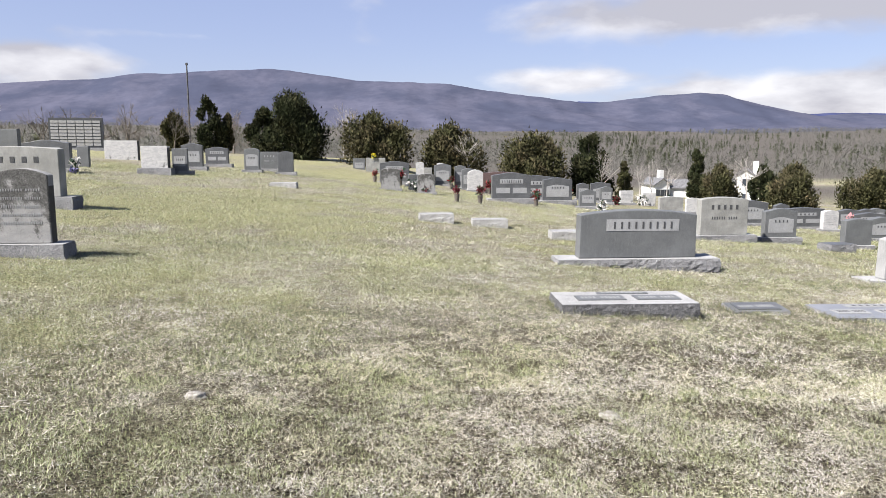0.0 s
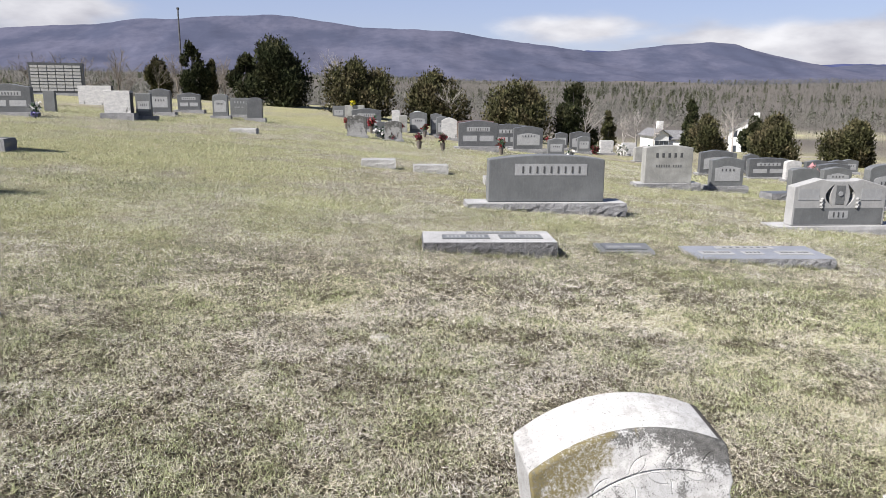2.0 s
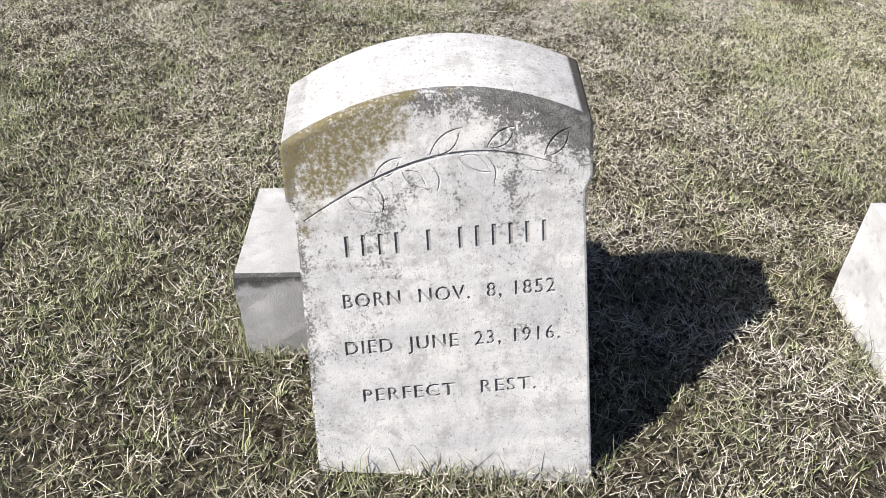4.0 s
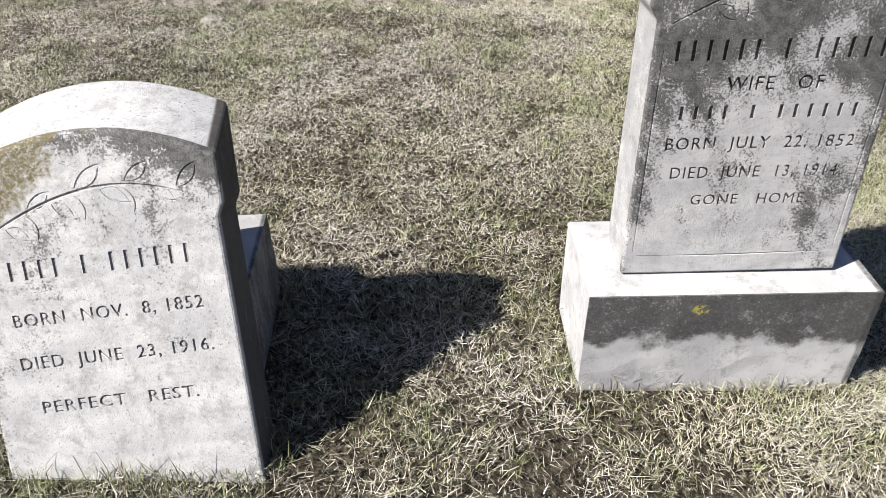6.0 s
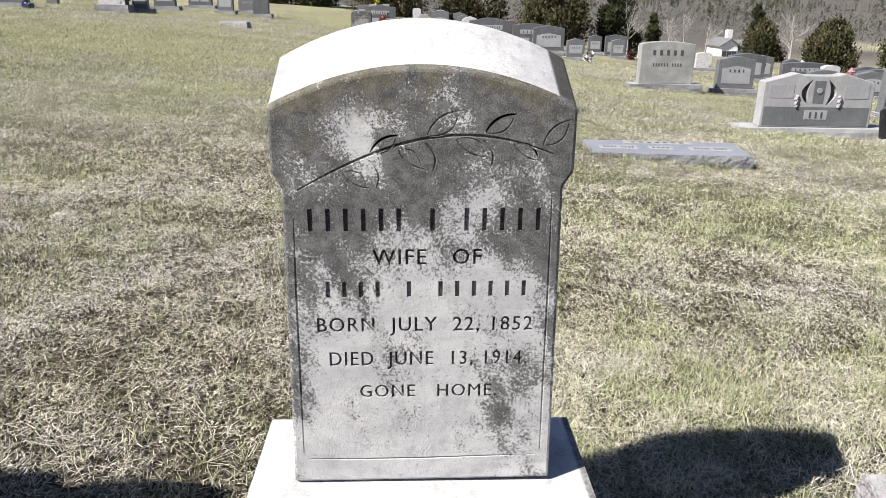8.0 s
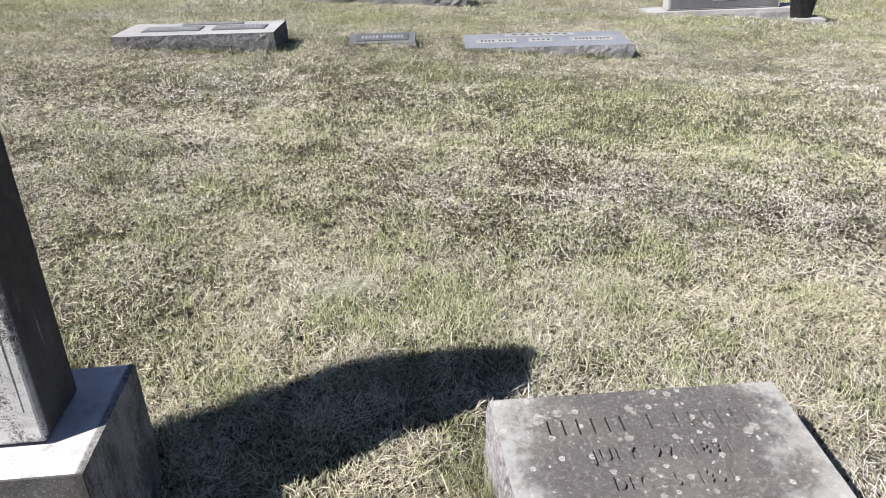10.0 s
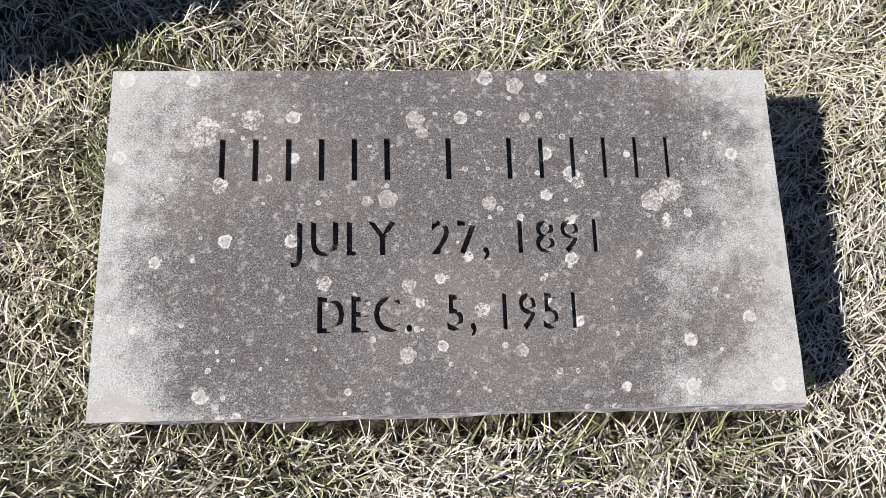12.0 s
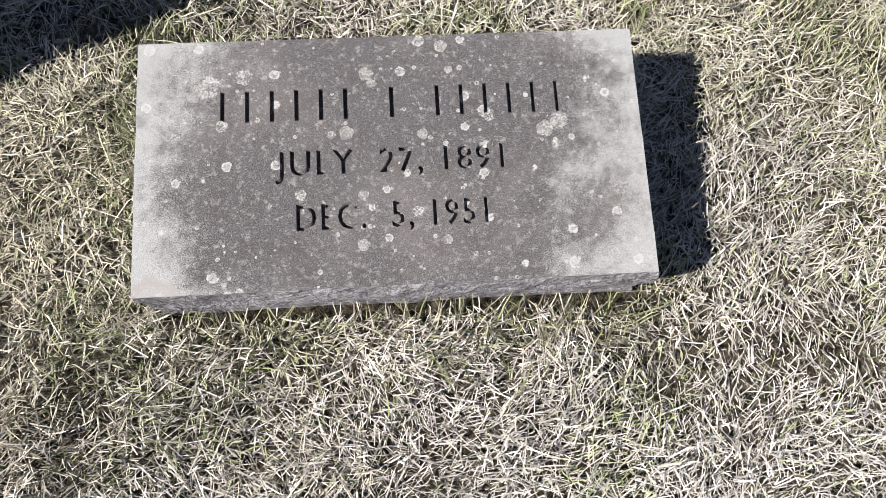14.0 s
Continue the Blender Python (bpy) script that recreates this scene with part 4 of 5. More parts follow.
def headstone(x, y, w, h, top="serp", mat=GREY_DIE, rise=0.08, thick=0.16, base=(0.16, 0.12), field="", words=(5,), label="", yaw=5.0, kind="headstone"):
    """An upright stone on a base; field: 'panel' a pale inset with bars, 'double' two fields under a name panel, 'border' a dark raised rim."""
    g = gz(x, y)
    t = thing(kind, pose(x, y, g - 0.05, 0, 0, yaw), label, "gravestone", "cemetery rows")
    bh = (base[1] + 0.05) if base else 0.0
    if base:
        b = part("base", rough_block(w + base[0], thick + 0.16, bh, 0, 0.012, 0.11, int(abs(x * 7 + y * 3))), ROCK_SIDE, t)
        b.matrix_basis = pose(0, thick / 2, 0)
        two_tone(b, SAWN_TOP, bh)
    hh = h + 0.05 - bh
    o = arc_outline(w, hh - rise, rise, top, 14)
    die = part("die", slab(o, o, 0, thick, 0.01), mat, t)
    die.location.z = bh
    dark = mat in (DARK_DIE, GREY_DIE, RED_DIE)
    ink = PANEL_PALE if dark else INK_DARK
    if field == "panel":
        p = part("panel", block(w * 0.74, 0.012, hh * 0.46, hh * 0.2, 0.003, y0=-0.004), PANEL_PALE if dark else GREY_DIE, die)
        name_bars(p, words, -w * 0.26, hh * 0.46, w * 0.52, hh * 0.09, INK_DARK, -0.005)
    elif field == "double":
        p = part("name_panel", block(w * 0.6, 0.012, hh * 0.17, hh * 0.58, 0.003, y0=-0.004), PANEL_PALE, die)
        name_bars(p, words, -w * 0.26, hh * 0.61, w * 0.52, hh * 0.1, INK_DARK, -0.005)
        for s in (-1, 1):
            q = part("panel", block(w * 0.36, 0.012, hh * 0.22, hh * 0.2, 0.003, y0=-0.004), PANEL_PALE, die)
            q.location.x = s * w * 0.215
    elif field == "border":
        o2 = arc_outline(w * 0.78, hh * 0.62, rise * 0.8, top, 14, z0=hh * 0.16)
        p = part("panel", slab(o2, o2, -0.006, 0.006, 0), SILVER_DIE if not dark else PANEL_PALE, die)
        name_bars(die, words, -w * 0.24, hh * 0.52, w * 0.48, hh * 0.08, INK_DARK, -0.01, name="inscription")
    elif field == "name":
        name_bars(die, words, -w * 0.32, hh * 0.68, w * 0.64, hh * 0.12, ink, -0.001, 0.4)
        name_bars(die, (6, 4), -w * 0.28, hh * 0.42, w * 0.56, hh * 0.07, ink, -0.001, 0.4)
    elif field == "lines":
        for i in range(5):
            name_bars(die, (9 + i % 2, 6 + i % 3), -w * 0.36, hh * (0.70 - 0.11 * i), w * 0.72, hh * 0.035, PANEL_PALE, -0.001, 0.4)
    return t


GREY_OLD = old_marble("grey_weathered_marble", 0.30, 0.0, 0.95, 0.6, 0.30)
WHITE_OLD = old_marble("clean_white_marble", -0.1, 0.0, 0.3, 0.95, 0.5)
# on the rise to the west
headstone(-4.74, 7.65, 0.56, 0.92, "arch", GREY_OLD, 0.07, 0.15, (0.28, 0.14), "lines", label="grey weathered marble tablet with worn inscription")
headstone(-7.25, 11.9, 1.42, 0.97, "arch", PALE_DIE, 0.04, 0.26, (0.4, 0.16), "name", (5,), "broad pale granite family stone on a rough base")
headstone(-11.65, 21.2, 1.3, 0.90, "serp", DARK_DIE, 0.09, 0.2, (0.2, 0.1), "double", (8,), "dark polished granite double stone with pale fields")
headstone(-12.1, 24.3, 0.36, 0.68, "flat", GREY_DIE, 0.0, 0.16, None, label="small plain grey upright stone")
headstone(-15.4, 25.6, 0.9, 1.1, "flat", GREY_DIE, 0.0, 0.25, (0.2, 0.1), label="square-topped grey granite stone")
headstone(-13.86, 31.3, 1.36, 0.80, "flat", WHITE_OLD, 0.0, 0.3, None, label="long low white marble stone, streaked grey")
headstone(-9.0, 22.3, 0.78, 0.86, "flat", WHITE_OLD, 0.0, 0.3, (0.2, 0.2), "", label="square white marble monument on a stepped base")
headstone(-8.45, 22.9, 0.46, 0.80, "flat", GREY_DIE, 0.0, 0.16, (0.3, 0.12), "panel", (4,), "grey granite stone with pale inset panel")
headstone(-9.08, 25.9, 0.72, 0.93, "serp", DARK_DIE, 0.07, 0.2, (0.3, 0.12), "panel", (4,), "tall dark granite stone with rounded shoulders")
headstone(-9.2, 29.2, 0.88, 0.78, "serp", DARK_DIE, 0.08, 0.2, (0.3, 0.12), "double", (6,), "dark granite double stone with two fields")
headstone(-7.07, 26.2, 0.53, 0.86, "round", GREY_DIE, 0.10, 0.18, (0.18, 0.1), "border", (5,), "round-topped granite stone with pale field")
headstone(-6.8, 27.7, 0.68, 0.72, "flat", GREY_DIE, 0.0, 0.18, (0.2, 0.1), "name", (4,), "low square grey granite stone")
headstone(-5.96, 26.6, 0.54, 0.83, "round", DARK_DIE, 0.09, 0.18, (0.2, 0.1), "", label="round-topped dark granite stone")
# the rows down the slope
headstone(-4.6, 38.2, 0.62, 0.55, "flat", GREY_DIE, 0.0, 0.2, None, "panel", (4,), "small grey stone with white front panel")
headstone(-3.66, 37.2, 0.98, 0.72, "flat", PALE_DIE, 0.0, 0.3, None, label="pale granite block stone with yellow flowers on it")
headstone(-2.21, 29.1, 1.16, 0.90, "serp", DARK_DIE, 0.08, 0.2, (0.2, 0.1), "double", (7,), "dark granite double stone with a rounded top")
headstone(-2.08, 24.8, 0.65, 0.73, "round", GREY_OLD, 0.1, 0.2, (0.1, 0.06), "lines", label="worn pale marble stone with rounded top")
headstone(-0.87, 25.1, 0.60, 0.69, "round", GREY_OLD, 0.1, 0.2, (0.1, 0.06), "", label="grey worn round-topped stone")
headstone(-1.22, 26.1, 0.62, 0.58, "flat", DARK_DIE, 0.0, 0.2, None, label="low dark granite stone behind flowers")
headstone(-1.32, 33.1, 0.36, 0.90, "round", WHITE_OLD, 0.06, 0.12, None, label="narrow white marble headstone")
headstone(-0.95, 32.4, 0.36, 0.72, "flat", PALE_DIE, 0.0, 0.15, None, label="narrow pale grey headstone")
headstone(-0.40, 34.1, 0.34, 0.98, "round", WHITE_OLD, 0.06, 0.12, None, label="narrow white marble headstone")
headstone(-0.30, 32.8, 0.76, 0.97, "peak", GREY_DIE, 0.08, 0.18, (0.15, 0.08), "border", (4,), "grey granite stone with shallow peaked top")
headstone(0.49, 33.1, 0.5, 1.0, "serp", GREY_DIE, 0.06, 0.18, (0.15, 0.1), "panel", (4,), "grey granite stone with rounded top")
headstone(0.80, 31.6, 0.58, 0.94, "serp", GREY_DIE, 0.07, 0.18, (0.15, 0.1), "panel", (4,), "grey granite stone with white field")
headstone(1.07, 30.9, 0.64, 0.93, "peak", WHITE_OLD, 0.12, 0.18, (0.1, 0.08), "", label="white marble stone with peaked top")
headstone(2.2, 31.6, 1.55, 0.95, "serp", RED_DIE, 0.05, 0.2, (0.2, 0.1), "name", (7,), "reddish granite double stone")
headstone(2.03, 25.2, 1.34, 1.02, "serp", DARK_DIE, 0.09, 0.22, (0.3, 0.14), "double", (9,), "dark granite double stone with pale name panel")
headstone(3.45, 29.4, 1.36, 0.98, "serp", DARK_DIE, 0.06, 0.2, (0.2, 0.1), "double", (5,), "dark granite double stone partly hidden")
headstone(4.06, 28.0, 1.12, 1.00, "serp", DARK_DIE, 0.08, 0.2, (0.36, 0.14), "border", (5,), "dark granite stone with pale lower field")
headstone(4.9, 26.4, 0.6, 0.7, "serp", GREY_DIE, 0.07, 0.18, (0.2, 0.1), "panel", (4,), "grey granite stone beside plastic flowers")
headstone(6.58, 36.0, 0.60, 0.86, "serp", DARK_DIE, 0.07, 0.2, (0.15, 0.1), "panel", (4,), "dark granite stone with pale panel")
headstone(7.66, 37.0, 1.02, 1.02, "serp", DARK_DIE, 0.08, 0.2, (0.2, 0.1), "border", (5,), "dark granite stone with rounded top")
headstone(7.5, 35.0, 0.60, 0.84, "serp", GREY_DIE, 0.07, 0.2, (0.15, 0.1), "panel", (4,), "grey granite stone with dark rim")
headstone(9.25, 38.0, 0.68, 0.72, "flat", WHITE_OLD, 0.0, 0.25, (0.3, 0.1), "lines", label="low white stone on a grey base")
headstone(10.37, 37.9, 0.70, 0.66, "flat", WHITE_OLD, 0.0, 0.25, None, "lines", label="low white stone among flowers")
headstone(9.75, 32.2, 1.06, 0.68, "arch", PALE_DIE, 0.04, 0.25, (0.1, 0.06), "", label="pale granite stone with gently arched top")
headstone(10.3, 31.0, 0.62, 0.70, "arch", WHITE_OLD, 0.05, 0.16, (0.3, 0.1), "", label="white marble slab on a low plinth")
headstone(5.92, 16.3, 1.10, 0.97, "arch", PALE_DIE, 0.05, 0.24, (0.40, 0.13), "name", (5,), "pale lichen-greyed granite family stone", 6.0)
headstone(10.0, 24.5, 1.12, 0.86, "serp", DARK_DIE, 0.08, 0.2, (0.2, 0.1), "border", (5,), "dark granite stone with rounded rim")
headstone(12.3, 27.2, 0.56, 0.72, "serp", DARK_DIE, 0.08, 0.2, (0.2, 0.1), "panel", (5,), "dark granite stone with pale panel")
headstone(7.52, 17.0, 0.78, 0.82, "serp", GREY_DIE, 0.07, 0.18, (0.2, 0.15), "border", (4,), "grey granite stone on a rough rock base")
headstone(11.5, 23.9, 1.34, 0.70, "arch", DARK_DIE, 0.04, 0.2, (0.1, 0.08), "double", (5,), "dark granite double stone with small plate")
headstone(11.95, 23.1, 0.50, 0.68, "round", WHITE_OLD, 0.08, 0.2, (0.1, 0.08), "lines", label="white mottled marble stone, slightly tilted")
headstone(14.6, 26.8, 0.95, 0.62, "serp", DARK_DIE, 0.07, 0.2, (0.1, 0.08), "panel", (4,), "dark granite stone with rounded top")
headstone(13.6, 23.8, 1.1, 0.62, "serp", DARK_DIE, 0.06, 0.2, (0.2, 0.08), "double", (6,), "dark granite double stone with two pale plates")
headstone(11.0, 26.4, 0.86, 0.80, "serp", GREY_DIE, 0.07, 0.2, (0.15, 0.08), "border", (5,), "grey granite stone with rounded shoulders and pale rim")
headstone(17.4, 29.8, 0.7, 0.6, "serp", GREY_DIE, 0.06, 0.2, (0.1, 0.08), "panel", (4,), "small grey granite stone")
headstone(16.2, 28.4, 0.7, 0.6, "serp", DARK_DIE, 0.06, 0.2, (0.1, 0.08), "panel", (4,), "small dark granite stone")
headstone(11.6, 19.8, 0.8, 0.66, "serp", GREY_DIE, 0.07, 0.2, (0.15, 0.08), "border", (4,), "grey granite stone with rounded top")
headstone(9.95, 14.75, 0.86, 0.95, "round", GREY_DIE, 0.12, 0.2, (0.15, 0.08), "border", (5,), "round-topped grey granite stone with pale rim", 8.0)
headstone(9.35, 17.0, 0.66, 0.70, "arch", GREY_DIE, 0.05, 0.2, (0.1, 0.08), "", label="grey granite stone behind the pierced monument")


# ---------------------------------------------------------------- flowers, vases, small things
def paint(name, c, rough=0.6):
    return plain(name, tuple(v * 0.75 for v in c), c, 25.0, rough)


PETALS = {"red": paint("red_petals", (0.1502, 0.011, 0.014)), "white": paint("white_petals", (0.576, 0.562, 0.547)), "yellow": paint("yellow_petals", (0.576, 0.49, 0.022)),
          "dark": paint("dark_red_petals", (0.115, 0.014, 0.022)), "violet": paint("violet_petals", (0.216, 0.202, 0.432)), "pink": paint("pink_petals", (0.432, 0.216, 0.23))}
LEAF_PLASTIC = paint("green_leaves", (0.022, 0.05, 0.022))
BLACK_POT = plain("black_plastic", (0.0058, 0.0058, 0.0065), (0.016, 0.016, 0.017), 20.0, 0.45, 0.2)
BRONZE = plain("dull_bronze_vase", (0.072, 0.061, 0.05), (0.137, 0.122, 0.108), 30.0, 0.6)


def bouquet(x, y, z, size, color, vase, seed, label):
    t = thing("flower_arrangement", pose(x, y, z), label, "flowers", "grave flowers")
    rnd = np.random.RandomState(seed)
    top = 0.0
    if vase:
        bm = bmesh.new()
        bmesh.ops.create_cone(bm, cap_ends=True, segments=12, radius1=0.055, radius2=0.085, depth=vase, matrix=Matrix.Translation((0, 0, vase / 2)))
        part("vase", bm, BRONZE, t, "dull bronze vase")
        top = vase
    for nm, cnt, mat, sc in (("blossom", 26, PETALS[color], 0.30), ("greenery", 30, LEAF_PLASTIC, 0.22)):
        v, f = [], []
        for i in range(cnt):
            c = rnd.normal(0, size * 0.19, 3) + (0, 0, top + size * 0.5)
            for q in range(5):
                a, b = rnd.normal(0, size * sc * 0.5, 3), rnd.normal(0, size * sc * 0.5, 3)
                k = len(v)
                v += [c, c + a, c + b]
                f.append((k, k + 1, k + 2))
        tagged(part(nm, array_mesh(nm, np.array(v), np.array(f)), mat, t), kind="stuff")
    return t


bouquet(-10.75, 21.0, gz(-10.7, 21), 0.34, "white", 0.12, 1, "white and blue flowers in a vase beside a dark stone")
bouquet(-10.75, 20.9, gz(-10.7, 20.9) - 0.02, 0.22, "violet", 0, 2, "violet silk flowers at the foot of a stone")
bouquet(-3.75, 37.2, gz(-3.7, 37.2) + 0.70, 0.28, "yellow", 0, 3, "yellow silk flowers on top of a stone")
bouquet(-1.32, 25.4, gz(-1.3, 25.4), 0.42, "white", 0, 4, "white silk flowers on the grass")
bouquet(-0.95, 25.2, gz(-0.9, 25.2), 0.36, "dark", 0, 5, "dark red silk flowers on the grass")
bouquet(0.10, 22.5, gz(0.1, 22.5), 0.26, "dark", 0.24, 6, "dark red flowers in a bronze vase")
bouquet(0.82, 22.6, gz(0.8, 22.6), 0.32, "dark", 0.26, 7, "withered dark flowers in a stone vase")
bouquet(-1.95, 28.4, gz(-1.9, 28.4), 0.36, "red", 0.24, 8, "red silk flowers beside a dark stone")
bouquet(-2.95, 28.7, gz(-2.9, 28.7), 0.24, "red", 0.24, 8, "red silk flowers in a vase")
bouquet(-0.9, 29.5, gz(-0.9, 29.5), 0.3, "red", 0.24, 9, "red silk flowers in a vase")
bouquet(1.62, 30.4, gz(1.6, 30.4), 0.36, "red", 0.24, 10, "red silk flowers in a tall vase")
bouquet(0.05, 30.6, gz(0.0, 30.6), 0.3, "red", 0.24, 11, "red silk flowers in a vase")
bouquet(5.3, 25.9, gz(5.3, 25.9), 0.4, "white", 0, 12, "white silk flowers against a stone")
bouquet(2.75, 24.2, gz(2.75, 24.2), 0.34, "red", 0.24, 13, "red and orange flowers in a vase")
bouquet(8.35, 36.5, gz(8.35, 36.5), 0.5, "dark", 0, 14, "dark withered wreath against a stone")
bouquet(9.9, 37.4, gz(9.9, 37.4), 0.6, "white", 0, 15, "pale silk flowers between low stones")
bouquet(11.2, 37.6, gz(11.2, 37.6), 0.6, "white", 0, 16, "pale silk flowers between low stones")
bouquet(12.3, 22.6, gz(12.3, 22.6), 0.3, "pink", 0.24, 17, "pink silk flowers in a vase")
bouquet(6.0, 36.4, gz(6.0, 36.4), 0.3, "red", 0.24, 18, "red silk flowers in a vase")


def build_pot():
    g = gz(7.60, 10.36)
    t = thing("plant_pot", pose(7.60, 10.36, g), "black plastic pot with a crumpled rim on a small slab", "plant pot")
    bm = bmesh.new()
    bmesh.ops.create_cone(bm, cap_ends=True, segments=18, radius1=0.12, radius2=0.165, depth=0.36, matrix=Matrix.Translation((0, 0, 0.22)))
    for v in bm.verts:
        if v.co.z > 0.3:
            v.co += Vector((noise.noise(v.co * 20), noise.noise(v.co * 17), noise.noise(v.co * 23))) * 0.05
    part("pot", bm, BLACK_POT, t)
    s = part("slab", block(0.34, 0.34, 0.06, 0, 0.01), SAWN_TOP, t)
    s.location = (0.06, -0.04, -0.01)
    bouq = bmesh.new()
    for i in range(16):
        c = Vector((random.uniform(-0.12, 0.12), random.uniform(-0.12, 0.12), 0.42 + random.uniform(0, 0.06)))
        bmesh.ops.create_icosphere(bouq, subdivisions=1, radius=random.uniform(0.015, 0.035), matrix=Matrix.Translation(c))
    part("dead_blooms", bouq, BLACK_POT, t)


build_pot()


def build_niche_wall():
    x, y, w, h = -20.6, 41.3, 2.7, 1.75
    t = thing("columbarium", pose(x, y, gz(x, y) - 0.05, 0, 0, 18), "columbarium wall of pale stone niche fronts in a dark frame", "columbarium")
    part("frame", block(w, 0.7, h + 0.05, 0, 0.01, y0=0), DARK_DIE, t, "dark frame")
    base = part("base", block(w + 0.3, 1.0, 0.2, -0.05, 0.02, y0=-0.15), SAWN_TOP, t)
    cols, rows = 6, 8
    me = None
    for i in range(cols):
        for j in range(rows):
            pw, ph = (w - 0.16) / cols, (h - 0.32) / rows
            if me is None:
                p = part("niche_front", block(pw - 0.04, 0.03, ph - 0.045, 0.03, 0.004, y0=-0.02), WHITE_OLD, t)
                me = p.data
            else:
                p = new("niche_front", me)
                p.parent = t
            p.location = (-w / 2 + 0.08 + pw * (i + 0.5), 0, 0.24 + ph * j)


build_niche_wall()


ROOF_GREY = plain("weathered_grey_wood", (0.036, 0.036, 0.04), (0.079, 0.079, 0.083), 4.0, 0.9)


def build_pole():
    x, y = -30.7, 90.0
    t = thing("utility_pole", pose(x, y, gz(x, y) - 0.3), "tall grey wooden pole with a small cap", "pole")
    bm = bmesh.new()
    hgt = 10.8 - gz(x, y)
    bmesh.ops.create_cone(bm, cap_ends=True, segments=10, radius1=0.13, radius2=0.08, depth=hgt, matrix=Matrix.Translation((0, 0, hgt / 2)))
    part("shaft", bm, ROOF_GREY, t)
    part("cap", block(0.26, 0.2, 0.3, hgt - 0.1, 0.03), ROOF_GREY, t)


build_pole()


def clod(x, y, w, seed):
    bm = bmesh.new()
    bmesh.ops.create_icosphere(bm, subdivisions=3, radius=w / 2)
    for v in bm.verts:
        v.co += v.co.normalized() * noise.noise(v.co * 30 + Vector((seed, 0, 0))) * w * 0.22
        v.co.z *= 0.42
        v.co.y *= 0.75
    ob = part("field_stone", bm, SOIL_CLOD, None, smooth=True)
    ob.location = (x, y, gz(x, y) + w * 0.04)
    tagged(ob, "pale weathered stone half sunk in the turf", "stone", "sunken stones")


clod(0.53, 3.90, 0.12, 1)
clod(-1.72, 3.86, 0.12, 2)


# ---------------------------------------------------------------- houses in the valley
WHITE_WALL = plain("white_clapboard", (0.475, 0.475, 0.468), (0.576, 0.576, 0.562), 3.0, 0.8)
ROOF = plain("grey_shingles", (0.072, 0.072, 0.076), (0.144, 0.144, 0.151), 4.0, 0.9, 0.3)
PANE = Mat("window_glass", 0.1, spec=0.5).color((0.03, 0.035, 0.045)).m


def house(x, y, w, d, h, yaw, chimney=True, label="white clapboard farmhouse with a grey gabled roof"):
    t = thing("house", pose(x, y, gz(x, y) - 0.3, 0, 0, yaw), label, "house", "valley houses")
    part("wall", block(w, d, h + 0.3, 0, 0.02), WHITE_WALL, t)
    bm = bmesh.new()
    rh, e = w * 0.32, 0.35
    for s in (-1, 1):
        a = [(s * (w / 2 + e), -d / 2 - e, h + 0.3 - 0.25), (0, -d / 2 - e, h + 0.3 + rh), (0, d / 2 + e, h + 0.3 + rh), (s * (w / 2 + e), d / 2 + e, h + 0.3 - 0.25)]
        lo = [bm.verts.new(p) for p in a]
        hi = [bm.verts.new((p[0], p[1], p[2] + 0.18)) for p in a]
        bm.faces.new(lo), bm.faces.new(hi[::-1])
        for i in range(4):
            bm.faces.new((lo[i], lo[(i + 1) % 4], hi[(i + 1) % 4], hi[i]))
    roof = part("roof", bm, ROOF, t)
    for yy in (-d / 2 + 0.05, d / 2 - 0.05):
        g = bmesh.new()
        q = [g.verts.new((px, yy + o, pz)) for o in (-0.05, 0.05) for px, pz in ((-w / 2, h + 0.3), (w / 2, h + 0.3), (0, h + 0.3 + rh))]
        g.faces.new(q[:3]), g.faces.new(q[3:])
        for i in range(3):
            g.faces.new((q[i], q[(i + 1) % 3], q[3 + (i + 1) % 3], q[3 + i]))
        part("gable", g, WHITE_WALL, t)
    if chimney:
        c = part("chimney", block(0.9, 0.9, rh + 1.4, h + 0.3, 0.03), WHITE_WALL, roof)
        c.location = (w * 0.3, 0, 0)
    for i in range(3):
        for j in range(2 if h > 4 else 1):
            wd = part("window", block(0.95, 0.08, 1.4, 1.1 + 2.6 * j, 0.02, y0=-d / 2 - 0.06), WHITE_WALL, t)
            wd.location.x = (i - 1) * w * 0.3
            part("pane", block(0.75, 0.04, 1.2, 1.2 + 2.6 * j, 0, y0=-d / 2 - 0.085), PANE, wd)
    return t


house(37.0, 128.0, 2.8, 5.0, 3.0, 12)
house(41.5, 131.0, 3.6, 5.0, 2.6, 78, False, "low white outbuilding with a grey roof")
house(53.5, 130.0, 5.2, 6.0, 4.6, -25)


# ---------------------------------------------------------------- trees
def prism(verts, tris, p0, p1, r0, r1):
    d = (p1 - p0)
    n = d / (np.linalg.norm(d) + 1e-9)
    a = np.cross(n, (0.3, 0.9, 0.31))
    a /= np.linalg.norm(a)
    b = np.cross(n, a)
    k = len(verts)
    for p, r in ((p0, r0), (p1, r1)):
        for q in (0, 2.094, 4.189):
            verts.append(p + (a * math.cos(q) + b * math.sin(q)) * r)
    for i in range(3):
        j = (i + 1) % 3
        tris.extend(((k + i, k + j, k + 3 + j), (k + i, k + 3 + j, k + 3 + i)))


